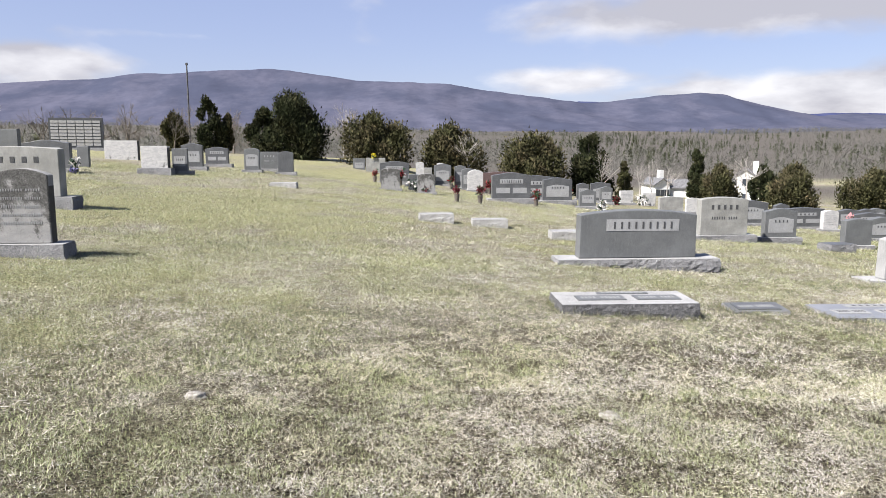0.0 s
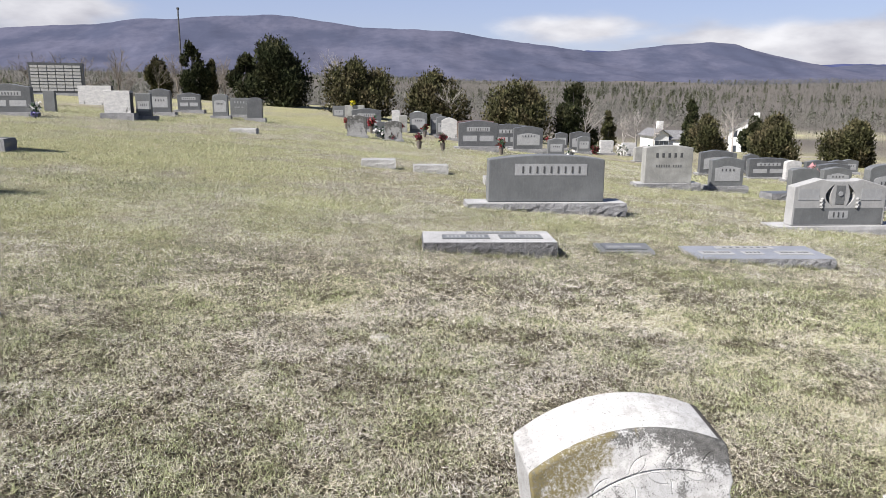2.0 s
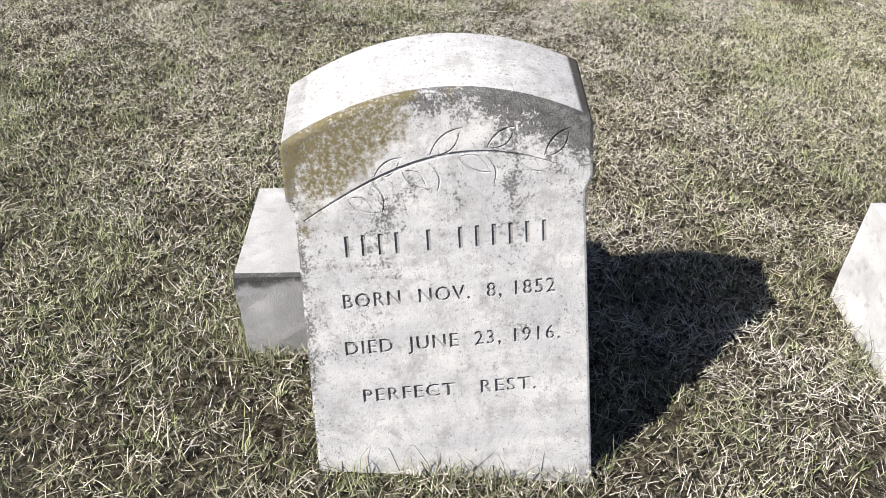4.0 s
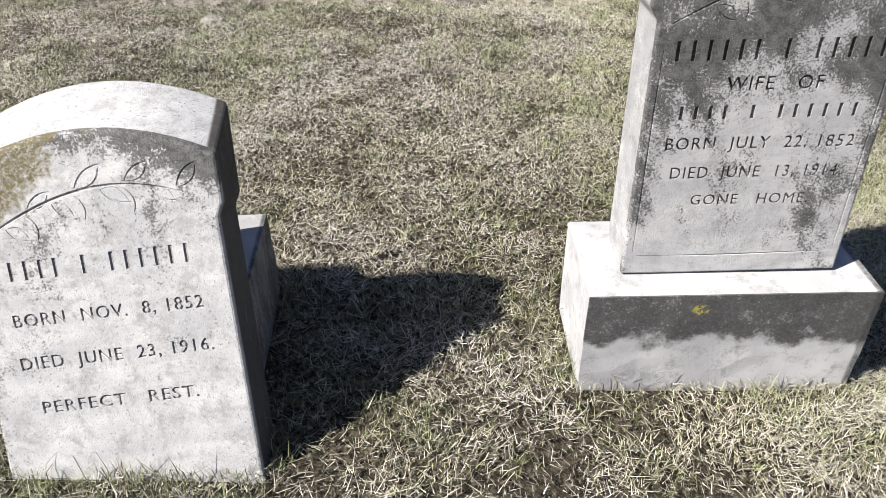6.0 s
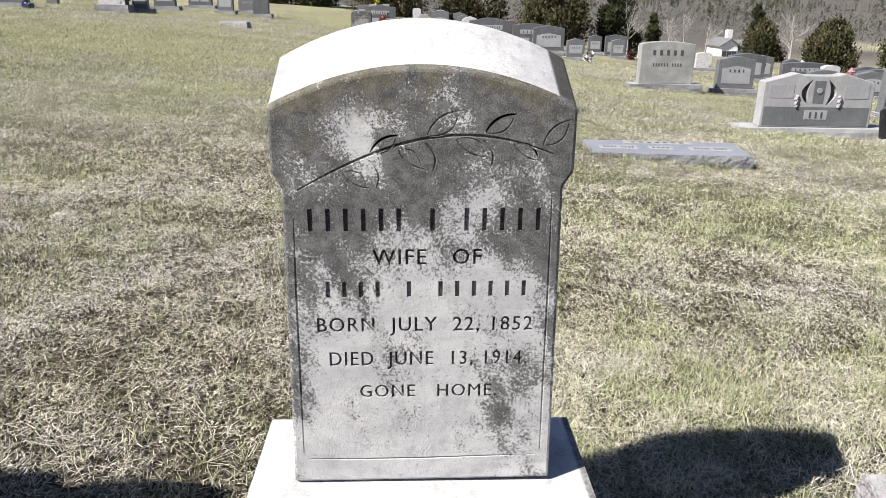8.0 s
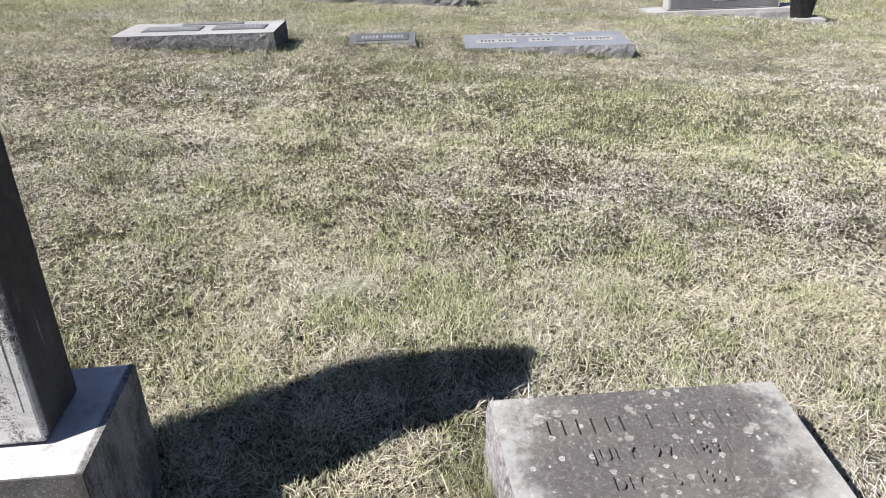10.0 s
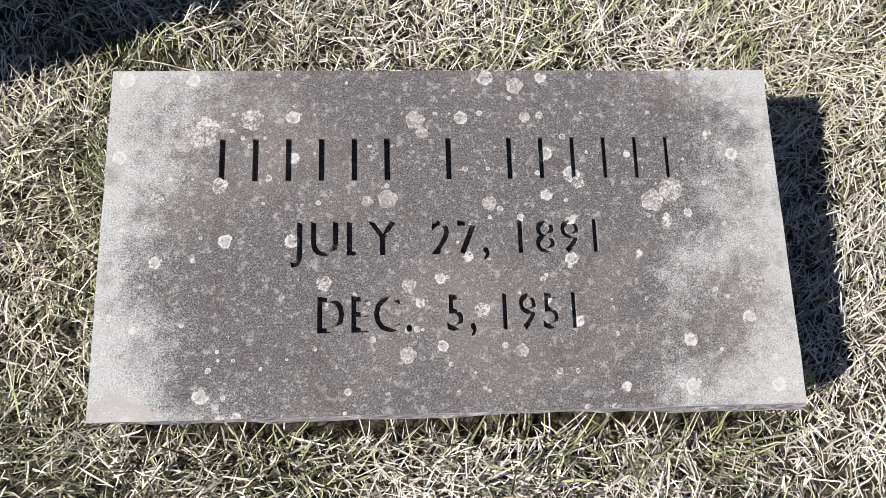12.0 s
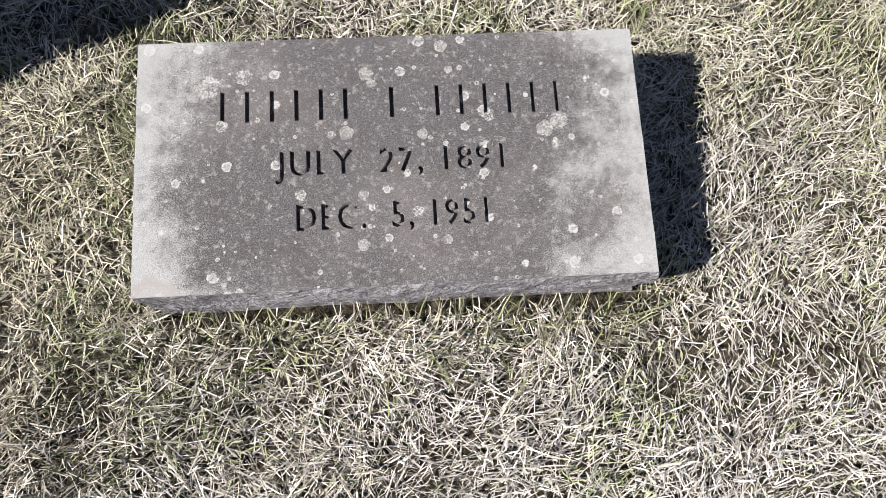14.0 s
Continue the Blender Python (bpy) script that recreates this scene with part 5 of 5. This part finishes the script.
def branching(rnd, h, spread, levels=4, lean=0.0):
    """A leafless tree as tapered prisms."""
    v, t = [], []

    def grow(p, d, length, r, level):
        steps = 3 if level == 0 else 2
        for s in range(steps):
            q = p + d * length / steps
            prism(v, t, p, q, r, r * 0.8)
            p, r = q, r * 0.8
            d = d + rnd.normal(0, 0.10, 3) + (0, 0, 0.05)
            d = d / np.linalg.norm(d)
            if level < levels and (level > 0 or s > 0):
                for _ in range(2):
                    nd = d * 0.75 + rnd.normal(0, spread, 3)
                    nd[2] = abs(nd[2]) * 0.7 + 0.25
                    grow(p, nd / np.linalg.norm(nd), length * rnd.uniform(0.45, 0.65), r * 0.62, level + 1)
        if level < levels:
            grow(p, d, length * 0.55, r * 0.8, level + 1)

    grow(np.zeros(3), np.array((lean, 0, 1.0)), h * 0.42, h * 0.022, 0)
    return np.array(v), np.array(t)


def bare_tree(x, y, h, seed, mat=BARK, spread=0.5, levels=4, label="leafless grey winter tree"):
    rnd = np.random.RandomState(seed)
    t = thing("tree", pose(x, y, gz(x, y) - 0.1, 0, 0, seed * 37 % 360), label, "tree", "winter trees")
    v, f = branching(rnd, h, spread, levels)
    tagged(part("branchwork", array_mesh("branchwork", v, f), mat, t), kind="stuff")
    return t


def evergreen(x, y, h, w, seed, mat, label, lobes=9, n=7000, cone=0.5, leaf=0.12):
    """A trunk with limbs and a crown of small sprays, in uneven lobes with gaps."""
    rnd = np.random.RandomState(seed)
    n, leaf = int(n * 1.8), leaf * 0.85
    t = thing("tree", pose(x, y, gz(x, y) - 0.1), label, "tree", "evergreens on the hill edge")
    v, f = [], []
    prism(v, f, np.zeros(3), np.array((0, 0, h * 0.85)), w * 0.045, w * 0.012)
    cen, rad = [], []
    for i in range(lobes * 3):
        u = (i + rnd.rand()) / (lobes * 3)
        zc = h * (0.12 + 0.80 * u)
        rr = w / 2 * (math.sin(math.pi * min(1, 0.30 + 0.68 * u)) ** 0.6 if cone < 0.5 else (1.04 - u) ** 0.5)
        a = rnd.rand() * 6.283 + i * 2.4
        off = rr * rnd.uniform(0.2, 0.9)
        c = np.array((off * math.cos(a), off * math.sin(a), zc))
        cen.append(c)
        rad.append(max(0.12 * w, rr * rnd.uniform(0.22, 0.52)))
        prism(v, f, np.array((0, 0, zc * 0.8)), c, w * 0.014, w * 0.004)
    part("trunk", array_mesh("trunk", np.array(v), np.array(f)), BARK, t)
    cen, rad = np.array(cen), np.array(rad)
    pick = rnd.choice(len(cen), n, p=rad ** 2 / (rad ** 2).sum())
    dirs = rnd.normal(0, 1, (n, 3))
    dirs /= np.linalg.norm(dirs, axis=1)[:, None]
    r = rad[pick] * rnd.uniform(0.45, 1.0, n) ** 0.5 * (1 + 0.22 * rnd.normal(0, 1, n).clip(-1, 2.2))
    p = cen[pick] + dirs * r[:, None] * (1, 1, 1.4)
    p[:, 2] = np.maximum(p[:, 2], 0.12)
    ax = dirs * 0.7 + rnd.normal(0, 0.5, (n, 3)) + (0, 0, 0.8)
    ax /= np.linalg.norm(ax, axis=1)[:, None]
    sd = np.cross(ax, rnd.normal(0, 1, (n, 3)))
    sd /= np.linalg.norm(sd, axis=1)[:, None]
    ln = leaf * rnd.uniform(0.6, 1.9, n)[:, None]
    V = np.stack([p - sd * ln * 0.2, p + sd * ln * 0.2, p + ax * ln], 1).reshape(-1, 3)
    V2 = np.stack([p - ax * ln * 0.5, p + ax * ln * 0.2 + sd * ln * 0.45, p + ax * ln * 0.3 - sd * ln * 0.4], 1).reshape(-1, 3)
    V = np.concatenate([V, V2])
    sh = np.repeat(rnd.rand(n), 3)
    part("crown", array_mesh("crown", V, np.arange(len(V)).reshape(-1, 3), {"shade": np.concatenate([sh, sh])}), mat, t)
    return t


evergreen(-17.6, 48.5, 2.5, 2.2, 1, JUNIPER, "ragged dark cedar on the hill edge", 5, 5500, 0.45)
evergreen(-15.3, 48.0, 3.7, 2.2, 2, CEDAR, "tall thin dark pine with open crown", 4, 3600, 0.4)
evergreen(-14.3, 48.4, 2.7, 1.5, 3, JUNIPER, "small olive-green cedar on the hill edge", 4, 2600, 0.6)
evergreen(-9.2, 44.3, 3.75, 4.0, 4, CEDAR, "broad dark green cedar with ragged top", 9, 15000, 0.42)
evergreen(-11.0, 44.6, 3.1, 2.0, 14, CEDAR, "dark green cedar beside a larger one", 5, 5000, 0.45)
evergreen(-4.1, 43.3, 3.0, 3.7, 5, JUNIPER, "broad olive-green juniper on the hill edge", 8, 9000, 0.45)
evergreen(0.2, 46.2, 3.3, 3.7, 6, JUNIPER, "spreading dull green juniper on the hill edge", 8, 9000, 0.45)
evergreen(5.1, 44.1, 3.15, 4.1, 7, JUNIPER, "wide dark juniper on the hill edge", 9, 10000, 0.45)
evergreen(8.6, 45.0, 4.0, 2.7, 8, CEDAR, "dark cedar tangled with bare branches", 6, 6000, 0.5)
evergreen(10.6, 44.0, 2.4, 1.3, 9, JUNIPER, "small thin juniper on the slope", 4, 2200, 0.5)
evergreen(25.6, 75.0, 5.4, 2.6, 10, CEDAR, "dark conical cedar down the slope", 6, 4000, 0.7, 0.2)
evergreen(17.9, 48.0, 2.4, 2.7, 11, JUNIPER, "green juniper at the foot of the slope", 7, 6000, 0.5)
evergreen(25.9, 60.0, 2.9, 2.4, 12, CEDAR, "dark round cedar down the slope", 6, 4500, 0.4, 0.18)
evergreen(18.1, 38.4, 2.4, 2.6, 13, JUNIPER, "green juniper behind the lower graves", 7, 8000, 0.42, 0.10)
evergreen(21.05, 36.9, 2.3, 2.7, 15, JUNIPER, "green juniper behind the lower graves", 7, 8000, 0.45, 0.10)
for i, (bx, by, bh, mat) in enumerate(((-34, 80, 7.5, BARK), (-44, 82, 7.8, BARK), (-48, 78, 7.0, BARK), (-41, 86, 8.0, BARK), (-37, 88, 7.6, BARK), (-32.5, 90, 7.4, BARK), (-28.5, 88, 7.0, BARK), (-46, 92, 8.2, BARK), (-25.5, 90, 6.8, BARK), (-52, 86, 8.0, BARK), (-22.5, 86, 6.2, BARK), (-30, 84, 6.5, BARK), (-27, 78, 6.8, BARK), (-24, 82, 6.4, BARK), (-38, 76, 6.5, BARK), (-21, 74, 5.4, BARK), (-30.5, 50, 4.6, PALE_BARK),
                                       (-7.2, 52, 4.2, PALE_BARK), (-6.6, 51, 4.0, BARK), (1.4, 45.0, 3.4, PALE_BARK), (9.2, 43.8, 3.3, PALE_BARK), (-17.4, 47.5, 3.0, BARK), (11.4, 43.5, 2.6, PALE_BARK),
                                       (12.8, 46, 3.0, PALE_BARK), (19.2, 47.0, 3.6, PALE_BARK), (-20.5, 70, 5.5, BARK), (23.0, 58.0, 3.4, PALE_BARK), (15.0, 50.0, 2.6, PALE_BARK))):
    bare_tree(bx, by, bh, 60 + i, mat, label="leafless pale branching shrub" if mat is PALE_BARK else "leafless grey winter tree")


def build_woods():
    """Bare winter woods that fill the valley: slender stems with a haze of twigs."""
    def add(name, n, near, far, hmin, hmax, mat, label, twigs, seed, pine):
        rnd = np.random.RandomState(seed)
        d = near + (far - near) * rnd.rand(n) ** 0.8
        a = rnd.uniform(-0.72, 0.72, n)
        x, y = d * np.sin(a), d * np.cos(a)
        keep = ~((np.abs(x - 44) < 22) & (y < 150) & (y > 50))
        keep &= fbm(x, y, 90, seed) > (0.47 if pine else 0.30)
        x, y, d = x[keep], y[keep], d[keep]
        m = len(x)
        z, h = land(x, y), rnd.uniform(hmin, hmax, m) * (0.55 + 0.9 * fbm(x, y, 55, seed + 2))
        k = twigs
        ii = np.repeat(np.arange(m), k)
        u = rnd.rand(m * k)
        rr = h[ii] * (0.16 + 0.05 * rnd.rand(m * k)) * (np.sin(np.pi * (0.2 + 0.8 * u)) ** 0.7 if not pine else (1.05 - u) * 0.8)
        ang = rnd.rand(m * k) * 6.283
        q = rr * np.sqrt(rnd.rand(m * k))
        p = np.stack([x[ii] + q * np.cos(ang), y[ii] + q * np.sin(ang), z[ii] + h[ii] * ((0.22 if not pine else 0.1) + 0.72 * u)], -1)
        up = np.stack([np.cos(ang) * 0.5 + rnd.normal(0, 0.9, m * k), np.sin(ang) * 0.5, 0.5 + rnd.normal(0, 0.6, m * k)], -1)
        ln = h[ii] * rnd.uniform(0.06, 0.16, m * k)
        wd = (h[ii] * (0.020 if not pine else 0.05) * rnd.uniform(0.7, 1.5, m * k))
        sx = np.stack([np.cos(ang + 1.3), np.sin(ang + 1.3) * 0.3, 0 * u], -1) * wd[:, None]
        tw = np.stack([p - sx, p + sx, p + up * ln[:, None]], 1)
        tw_s = np.repeat(rnd.rand(m)[ii] * 0.6 + rnd.rand(m * k) * 0.4, 3)
        b = np.stack([x, y, z], -1)
        wt = (h * 0.004)[:, None] * np.array((1, 0, 0))
        st = np.stack([b - wt, b + wt, b + np.stack([rnd.normal(0, 0.3, m), 0 * x, h * 0.9], -1)], 1)
        verts = np.concatenate([tw.reshape(-1, 3), st.reshape(-1, 3)])
        sh = np.concatenate([tw_s, np.repeat(rnd.rand(m), 3)])
        me = array_mesh(name, verts, np.arange(len(verts)).reshape(-1, 3), {"shade": sh})
        me.materials.append(mat)
        tagged(new(name, me), label, "woods", kind="stuff")

    add("winter_woods", 36000, 190, 1100, 4.2, 7.5, WOODS, "bare grey-brown winter woods across the valley", 14, 5, False)
    add("far_pine_woods", 3000, 220, 1000, 4.5, 7.5, PINES, "scattered dull green pines among bare woods", 60, 9, True)


build_woods()


# ---------------------------------------------------------------- grass
FOOTPRINTS = ((2.57, 1.80, 7.4, 0.64, 0.33), (1.235, 1.60, 9.8, 0.64, 0.33), (1.41, 1.24, 10.0, 0.50, 0.16), (3.880, 1.887, 9.4, 0.63, 0.33),
              (1.33, 6.88, 3, 1.29, 0.58), (2.76, 7.25, 4, 0.58, 0.32), (4.16, 7.34, 2, 1.42, 0.64), (2.33, 10.2, 4.5, 2.3, 0.5), (6.68, 10.57, 5, 2.0, 0.45))


def outside_stones(x, y, margin=0.0):
    ok = np.ones(len(x), bool)
    for cx, cy, yaw, w, d in FOOTPRINTS:
        c, s = math.cos(radians(yaw)), math.sin(radians(yaw))
        u, v = (x - cx) * c + (y - cy) * s, -(x - cx) * s + (y - cy) * c
        ok &= ~((np.abs(u) < w / 2 + margin) & (np.abs(v) < d / 2 + margin))
    return ok


def grass(name, x0, x1, y0, y1, per_m2, width, length, seed, label, segments=2, hole=None, lift=0.012, soft=0.0, spread=1.0):
    """A stand of turf: mostly flattened straw with green shoots between."""
    rnd = np.random.RandomState(seed)
    n = int((x1 - x0) * (y1 - y0) * per_m2)
    x, y = rnd.uniform(x0, x1, n), rnd.uniform(y0, y1, n)
    keep = outside_stones(x, y)
    if hole:
        keep &= ~((x > hole[0]) & (x < hole[1]) & (y > hole[2]) & (y < hole[3]))
    edge = np.minimum(np.minimum(x - x0, x1 - x), y1 - y) + 0.6 * soft * (fbm(x, y, 0.8, 151, 2) - 0.5)
    keep &= rnd.rand(n) < smoothstep(0.0, soft, edge) if soft else keep
    clump = 0.5 * fbm(x, y, 0.22, seed + 3, 2) + 0.5 * fbm(x, y, 0.075, 171, 2)
    keep &= rnd.rand(n) < (0.5 if spread >= 1 else 0.7) + 0.5 * smoothstep(0.36, 0.54, clump)
    x, y, clump = x[keep], y[keep], clump[keep]
    n = len(x)
    g = np.clip(green_at(x, y) + 0.5 * smoothstep(0.58, 0.70, fbm(x, y, 0.14, 161, 2)) - 0.03, 0, 1)
    is_green = rnd.rand(n) < np.clip(0.14 + 0.80 * g, 0, 0.85)
    z = land(x, y) + rnd.uniform(-0.006, lift, n) * (0.4 + 1.2 * smoothstep(0.35, 0.62, clump))
    az = 4.0 * vnoise(x, y, 0.16, 181) + rnd.uniform(-2.4, 2.4, n)
    tilt = np.where(is_green, np.radians(rnd.uniform(12, 62, n)), np.radians(rnd.uniform(42, 98, n)))
    ln = length * (0.45 + 1.3 * rnd.rand(n) ** 2) * np.where(is_green, 0.95, 1.1) * (0.75 + 0.5 * clump)
    d = np.stack([np.sin(tilt) * np.cos(az), np.sin(tilt) * np.sin(az), np.cos(tilt)], -1)
    side = np.stack([-np.sin(az), np.cos(az), rnd.normal(0, 0.5, n)], -1)
    side /= np.linalg.norm(side, axis=1)[:, None]
    p = np.stack([x, y, z], -1)
    w = (width * rnd.uniform(0.6, 1.3, n))[:, None] / 2
    bend = np.stack([rnd.normal(0, 0.25, n), rnd.normal(0, 0.25, n), -rnd.uniform(0.0, 0.5, n)], -1)
    tip = p + (d + bend * 0.45) * ln[:, None]
    patch = 0.5 * fbm(x, y, 0.5, 61, 3) + 0.5 * fbm(x, y, 2.6, 71, 3)
    shade = np.clip((0.50 if spread < 1 else 0.54) + 0.4 * (clump - 0.5) + spread * (rnd.rand(n) ** 1.2 * 1.05 - 0.5) + 0.95 * (patch - 0.47), 0, 1)
    for px, py, sx, sy, a in ((4.55, 1.5, 0.45, 0.6, 0.34), (-1.2, 2.8, 2.2, 1.8, 0.36), (5.8, 5.2, 1.8, 1.8, 0.24), (4.5, 3.8, 1.5, 1.2, 0.26), (2.4, 4.4, 1.5, 1.4, 0.16), (0.1, 2.0, 0.8, 0.7, 0.14)):
        shade = shade + a * np.exp(-((x - px) / sx) ** 2 - ((y - py) / sy) ** 2)
    if width > 0.0025:
        shade = shade + 0.09 + 0.6 * (fbm(x * 0.5, y, 0.6, 191, 3) - 0.5) + 0.7 * (clump - 0.5)
    shade = np.clip(shade, 0, 1)
    pale = np.clip(0.45 + 0.5 * np.exp(-((x - 4.0) / 0.8) ** 2 - ((y - 1.5) / 0.5) ** 2) + 1.9 * (0.6 * fbm(x, y, 0.9, 131, 3) + 0.4 * fbm(x, y, 0.2, 141, 2) - 0.5) + 0.25 * rnd.normal(0, 1, n), 0, 1)
    grn = np.where(is_green, rnd.uniform(0.55, 1.0, n), rnd.uniform(0.0, 0.2, n))
    if segments == 2:
        mid = p + (d + bend * 0.2) * ln[:, None] * 0.72
        V = np.stack([p - side * w * 0.8, p + side * w * 0.8, mid - side * w, mid + side * w, tip], 1).reshape(-1, 3)
        k = np.arange(n)[:, None] * 5
        T = np.concatenate([k + (0, 1, 3), k + (0, 3, 2), k + (2, 3, 4)])
        rep = 5
    else:
        V = np.stack([p - side * w, p + side * w, tip], 1).reshape(-1, 3)
        T = np.arange(n * 3).reshape(-1, 3)
        rep = 3
    me = array_mesh(name, V, T, {"green": np.repeat(grn, rep), "shade": np.repeat(shade, rep), "pale": np.repeat(pale, rep)})
    me.materials.append(BLADES)
    return tagged(new(name, me), label, "grass", kind="stuff")


def tufts(name, seed, label):
    """Longer grass left standing along the foot of the stones."""
    rnd = np.random.RandomState(seed)
    P = []
    for cx, cy, yaw, w, d in FOOTPRINTS[:7]:
        n = int((w + d) * 2 * 2300)
        s = rnd.rand(n) * 2 * (w + d)
        u = np.where(s < w, s - w / 2, np.where(s < w + d, w / 2, np.where(s < 2 * w + d, s - w - d - w / 2, -w / 2)))
        v = np.where(s < w, -d / 2, np.where(s < w + d, s - w - d / 2, np.where(s < 2 * w + d, d / 2, s - 2 * w - d - d / 2)))
        o = np.abs(rnd.normal(0, 0.035, n))
        u, v = u + np.where(np.abs(u) >= w / 2 - 1e-6, np.sign(u), 0) * o, v + np.where(np.abs(v) >= d / 2 - 1e-6, np.sign(v), 0) * o
        c, sn = math.cos(radians(yaw)), math.sin(radians(yaw))
        P.append(np.stack([cx + u * c - v * sn, cy + u * sn + v * c], -1))
    P = np.concatenate(P)
    P = P[rnd.rand(len(P)) < 0.15 + 1.3 * (fbm(P[:, 0], P[:, 1], 0.16, 91, 2) - 0.3)]
    n = len(P)
    x, y = P.T
    green = rnd.rand(n) < 0.6
    az, tilt = rnd.rand(n) * 6.283, np.radians(rnd.uniform(5, 60, n))
    ln = 0.028 + 0.085 * rnd.rand(n) ** 1.8
    d = np.stack([np.sin(tilt) * np.cos(az), np.sin(tilt) * np.sin(az), np.cos(tilt)], -1)
    side = np.stack([-np.sin(az), np.cos(az), 0 * az], -1) * (rnd.uniform(0.0007, 0.0012, n))[:, None]
    p = np.stack([x, y, land(x, y) - 0.004], -1)
    mid, tip = p + d * ln[:, None] * 0.55, p + (d + np.stack([rnd.normal(0, 0.25, n), rnd.normal(0, 0.25, n), -rnd.uniform(0, 0.35, n)], -1)) * ln[:, None]
    V = np.stack([p - side, p + side, mid - side * 0.8, mid + side * 0.8, tip], 1).reshape(-1, 3)
    k = np.arange(n)[:, None] * 5
    T = np.concatenate([k + (0, 1, 3), k + (0, 3, 2), k + (2, 3, 4)])
    me = array_mesh(name, V, T, {"green": np.repeat(np.where(green, rnd.uniform(0.6, 1, n), rnd.uniform(0, 0.2, n)), 5), "shade": np.repeat(rnd.rand(n) * 0.7, 5)})
    me.materials.append(BLADES)
    return tagged(new(name, me), label, "grass", kind="stuff")


def sprigs(name, seed, label):
    """Rosettes of fresh green blades and a few long dry stalks, scattered over the lawn by the graves."""
    rnd = np.random.RandomState(seed)
    m = 700
    cx, cy = rnd.uniform(-0.6, 5.2, m), rnd.uniform(0.7, 3.6, m)
    ok = outside_stones(cx, cy, 0.02) & (rnd.rand(m) < 0.25 + green_at(cx, cy))
    cx, cy = cx[ok], cy[ok]
    per = 22
    n = len(cx) * per
    size = np.repeat(rnd.uniform(0.5, 1.3, len(cx)), per)
    az = rnd.uniform(0, 6.283, n)
    off = np.abs(rnd.normal(0, 0.018, n)) * size
    x, y = np.repeat(cx, per) + off * np.cos(az), np.repeat(cy, per) + off * np.sin(az)
    az = az + rnd.normal(0, 0.5, n)
    dry = rnd.rand(n) < 0.16
    tilt = np.radians(np.where(dry, rnd.uniform(60, 88, n), rnd.uniform(15, 70, n)))
    ln = size * np.where(dry, rnd.uniform(0.05, 0.10, n), rnd.uniform(0.018, 0.05, n))
    d = np.stack([np.sin(tilt) * np.cos(az), np.sin(tilt) * np.sin(az), np.cos(tilt)], -1)
    side = np.stack([-np.sin(az), np.cos(az), 0 * az], -1) * rnd.uniform(0.0006, 0.0012, n)[:, None]
    p = np.stack([x, y, land(x, y) + 0.01], -1)
    mid, tip = p + d * ln[:, None] * 0.55, p + (d + np.stack([0 * az, 0 * az, -rnd.uniform(0, 0.4, n)], -1)) * ln[:, None]
    V = np.stack([p - side, p + side, mid - side * 0.8, mid + side * 0.8, tip], 1).reshape(-1, 3)
    k = np.arange(n)[:, None] * 5
    T = np.concatenate([k + (0, 1, 3), k + (0, 3, 2), k + (2, 3, 4)])
    me = array_mesh(name, V, T, {"green": np.repeat(np.where(dry, 0.0, rnd.uniform(0.7, 1, n)), 5), "shade": np.repeat(np.where(dry, rnd.uniform(0.6, 1.0, n), rnd.uniform(0.15, 0.9, n)), 5)})
    me.materials.append(BLADES)
    return tagged(new(name, me), label, "grass", kind="stuff")


NEAR, MID, FAR = (2.5, 5.4, 0.95, 3.3), (-3.0, 6.4, 0.8, 5.4), (-6.5, 9.5, 1.2, 11.0)
NEAR_CORE, MID_CORE, FAR_CORE = (3.0, 4.9, 0.5, 2.7), (-1.9, 5.4, 0.5, 4.2), (-5.0, 8.0, 0.5, 9.0)
LAWN = "short dormant lawn grass, straw with green shoots"
grass("turf_blades", *NEAR, 40000, 0.0016, 0.025, 101, LAWN, soft=0.8, lift=0.022, spread=0.9)
grass("turf_blades", *NEAR, 24000, 0.0012, 0.021, 106, LAWN, 1, soft=0.8, lift=0.026)
grass("turf_blades", *MID, 27000, 0.0020, 0.026, 102, LAWN, 1, hole=NEAR_CORE, soft=1.6, lift=0.022)
grass("turf_blades", *FAR, 8800, 0.0034, 0.032, 103, LAWN, 1, hole=MID_CORE, soft=2.5, lift=0.022, spread=1.3)
grass("turf_blades", -15.0, 20.0, 4.0, 30.0, 1250, 0.0064, 0.045, 104, LAWN, 1, hole=FAR_CORE, soft=4.0, lift=0.025, spread=1.4)
sprigs("green_sprigs", 107, "small green grass sprigs among the straw")
tufts("tall_grass", 105, "longer straw and green grass along the stones")
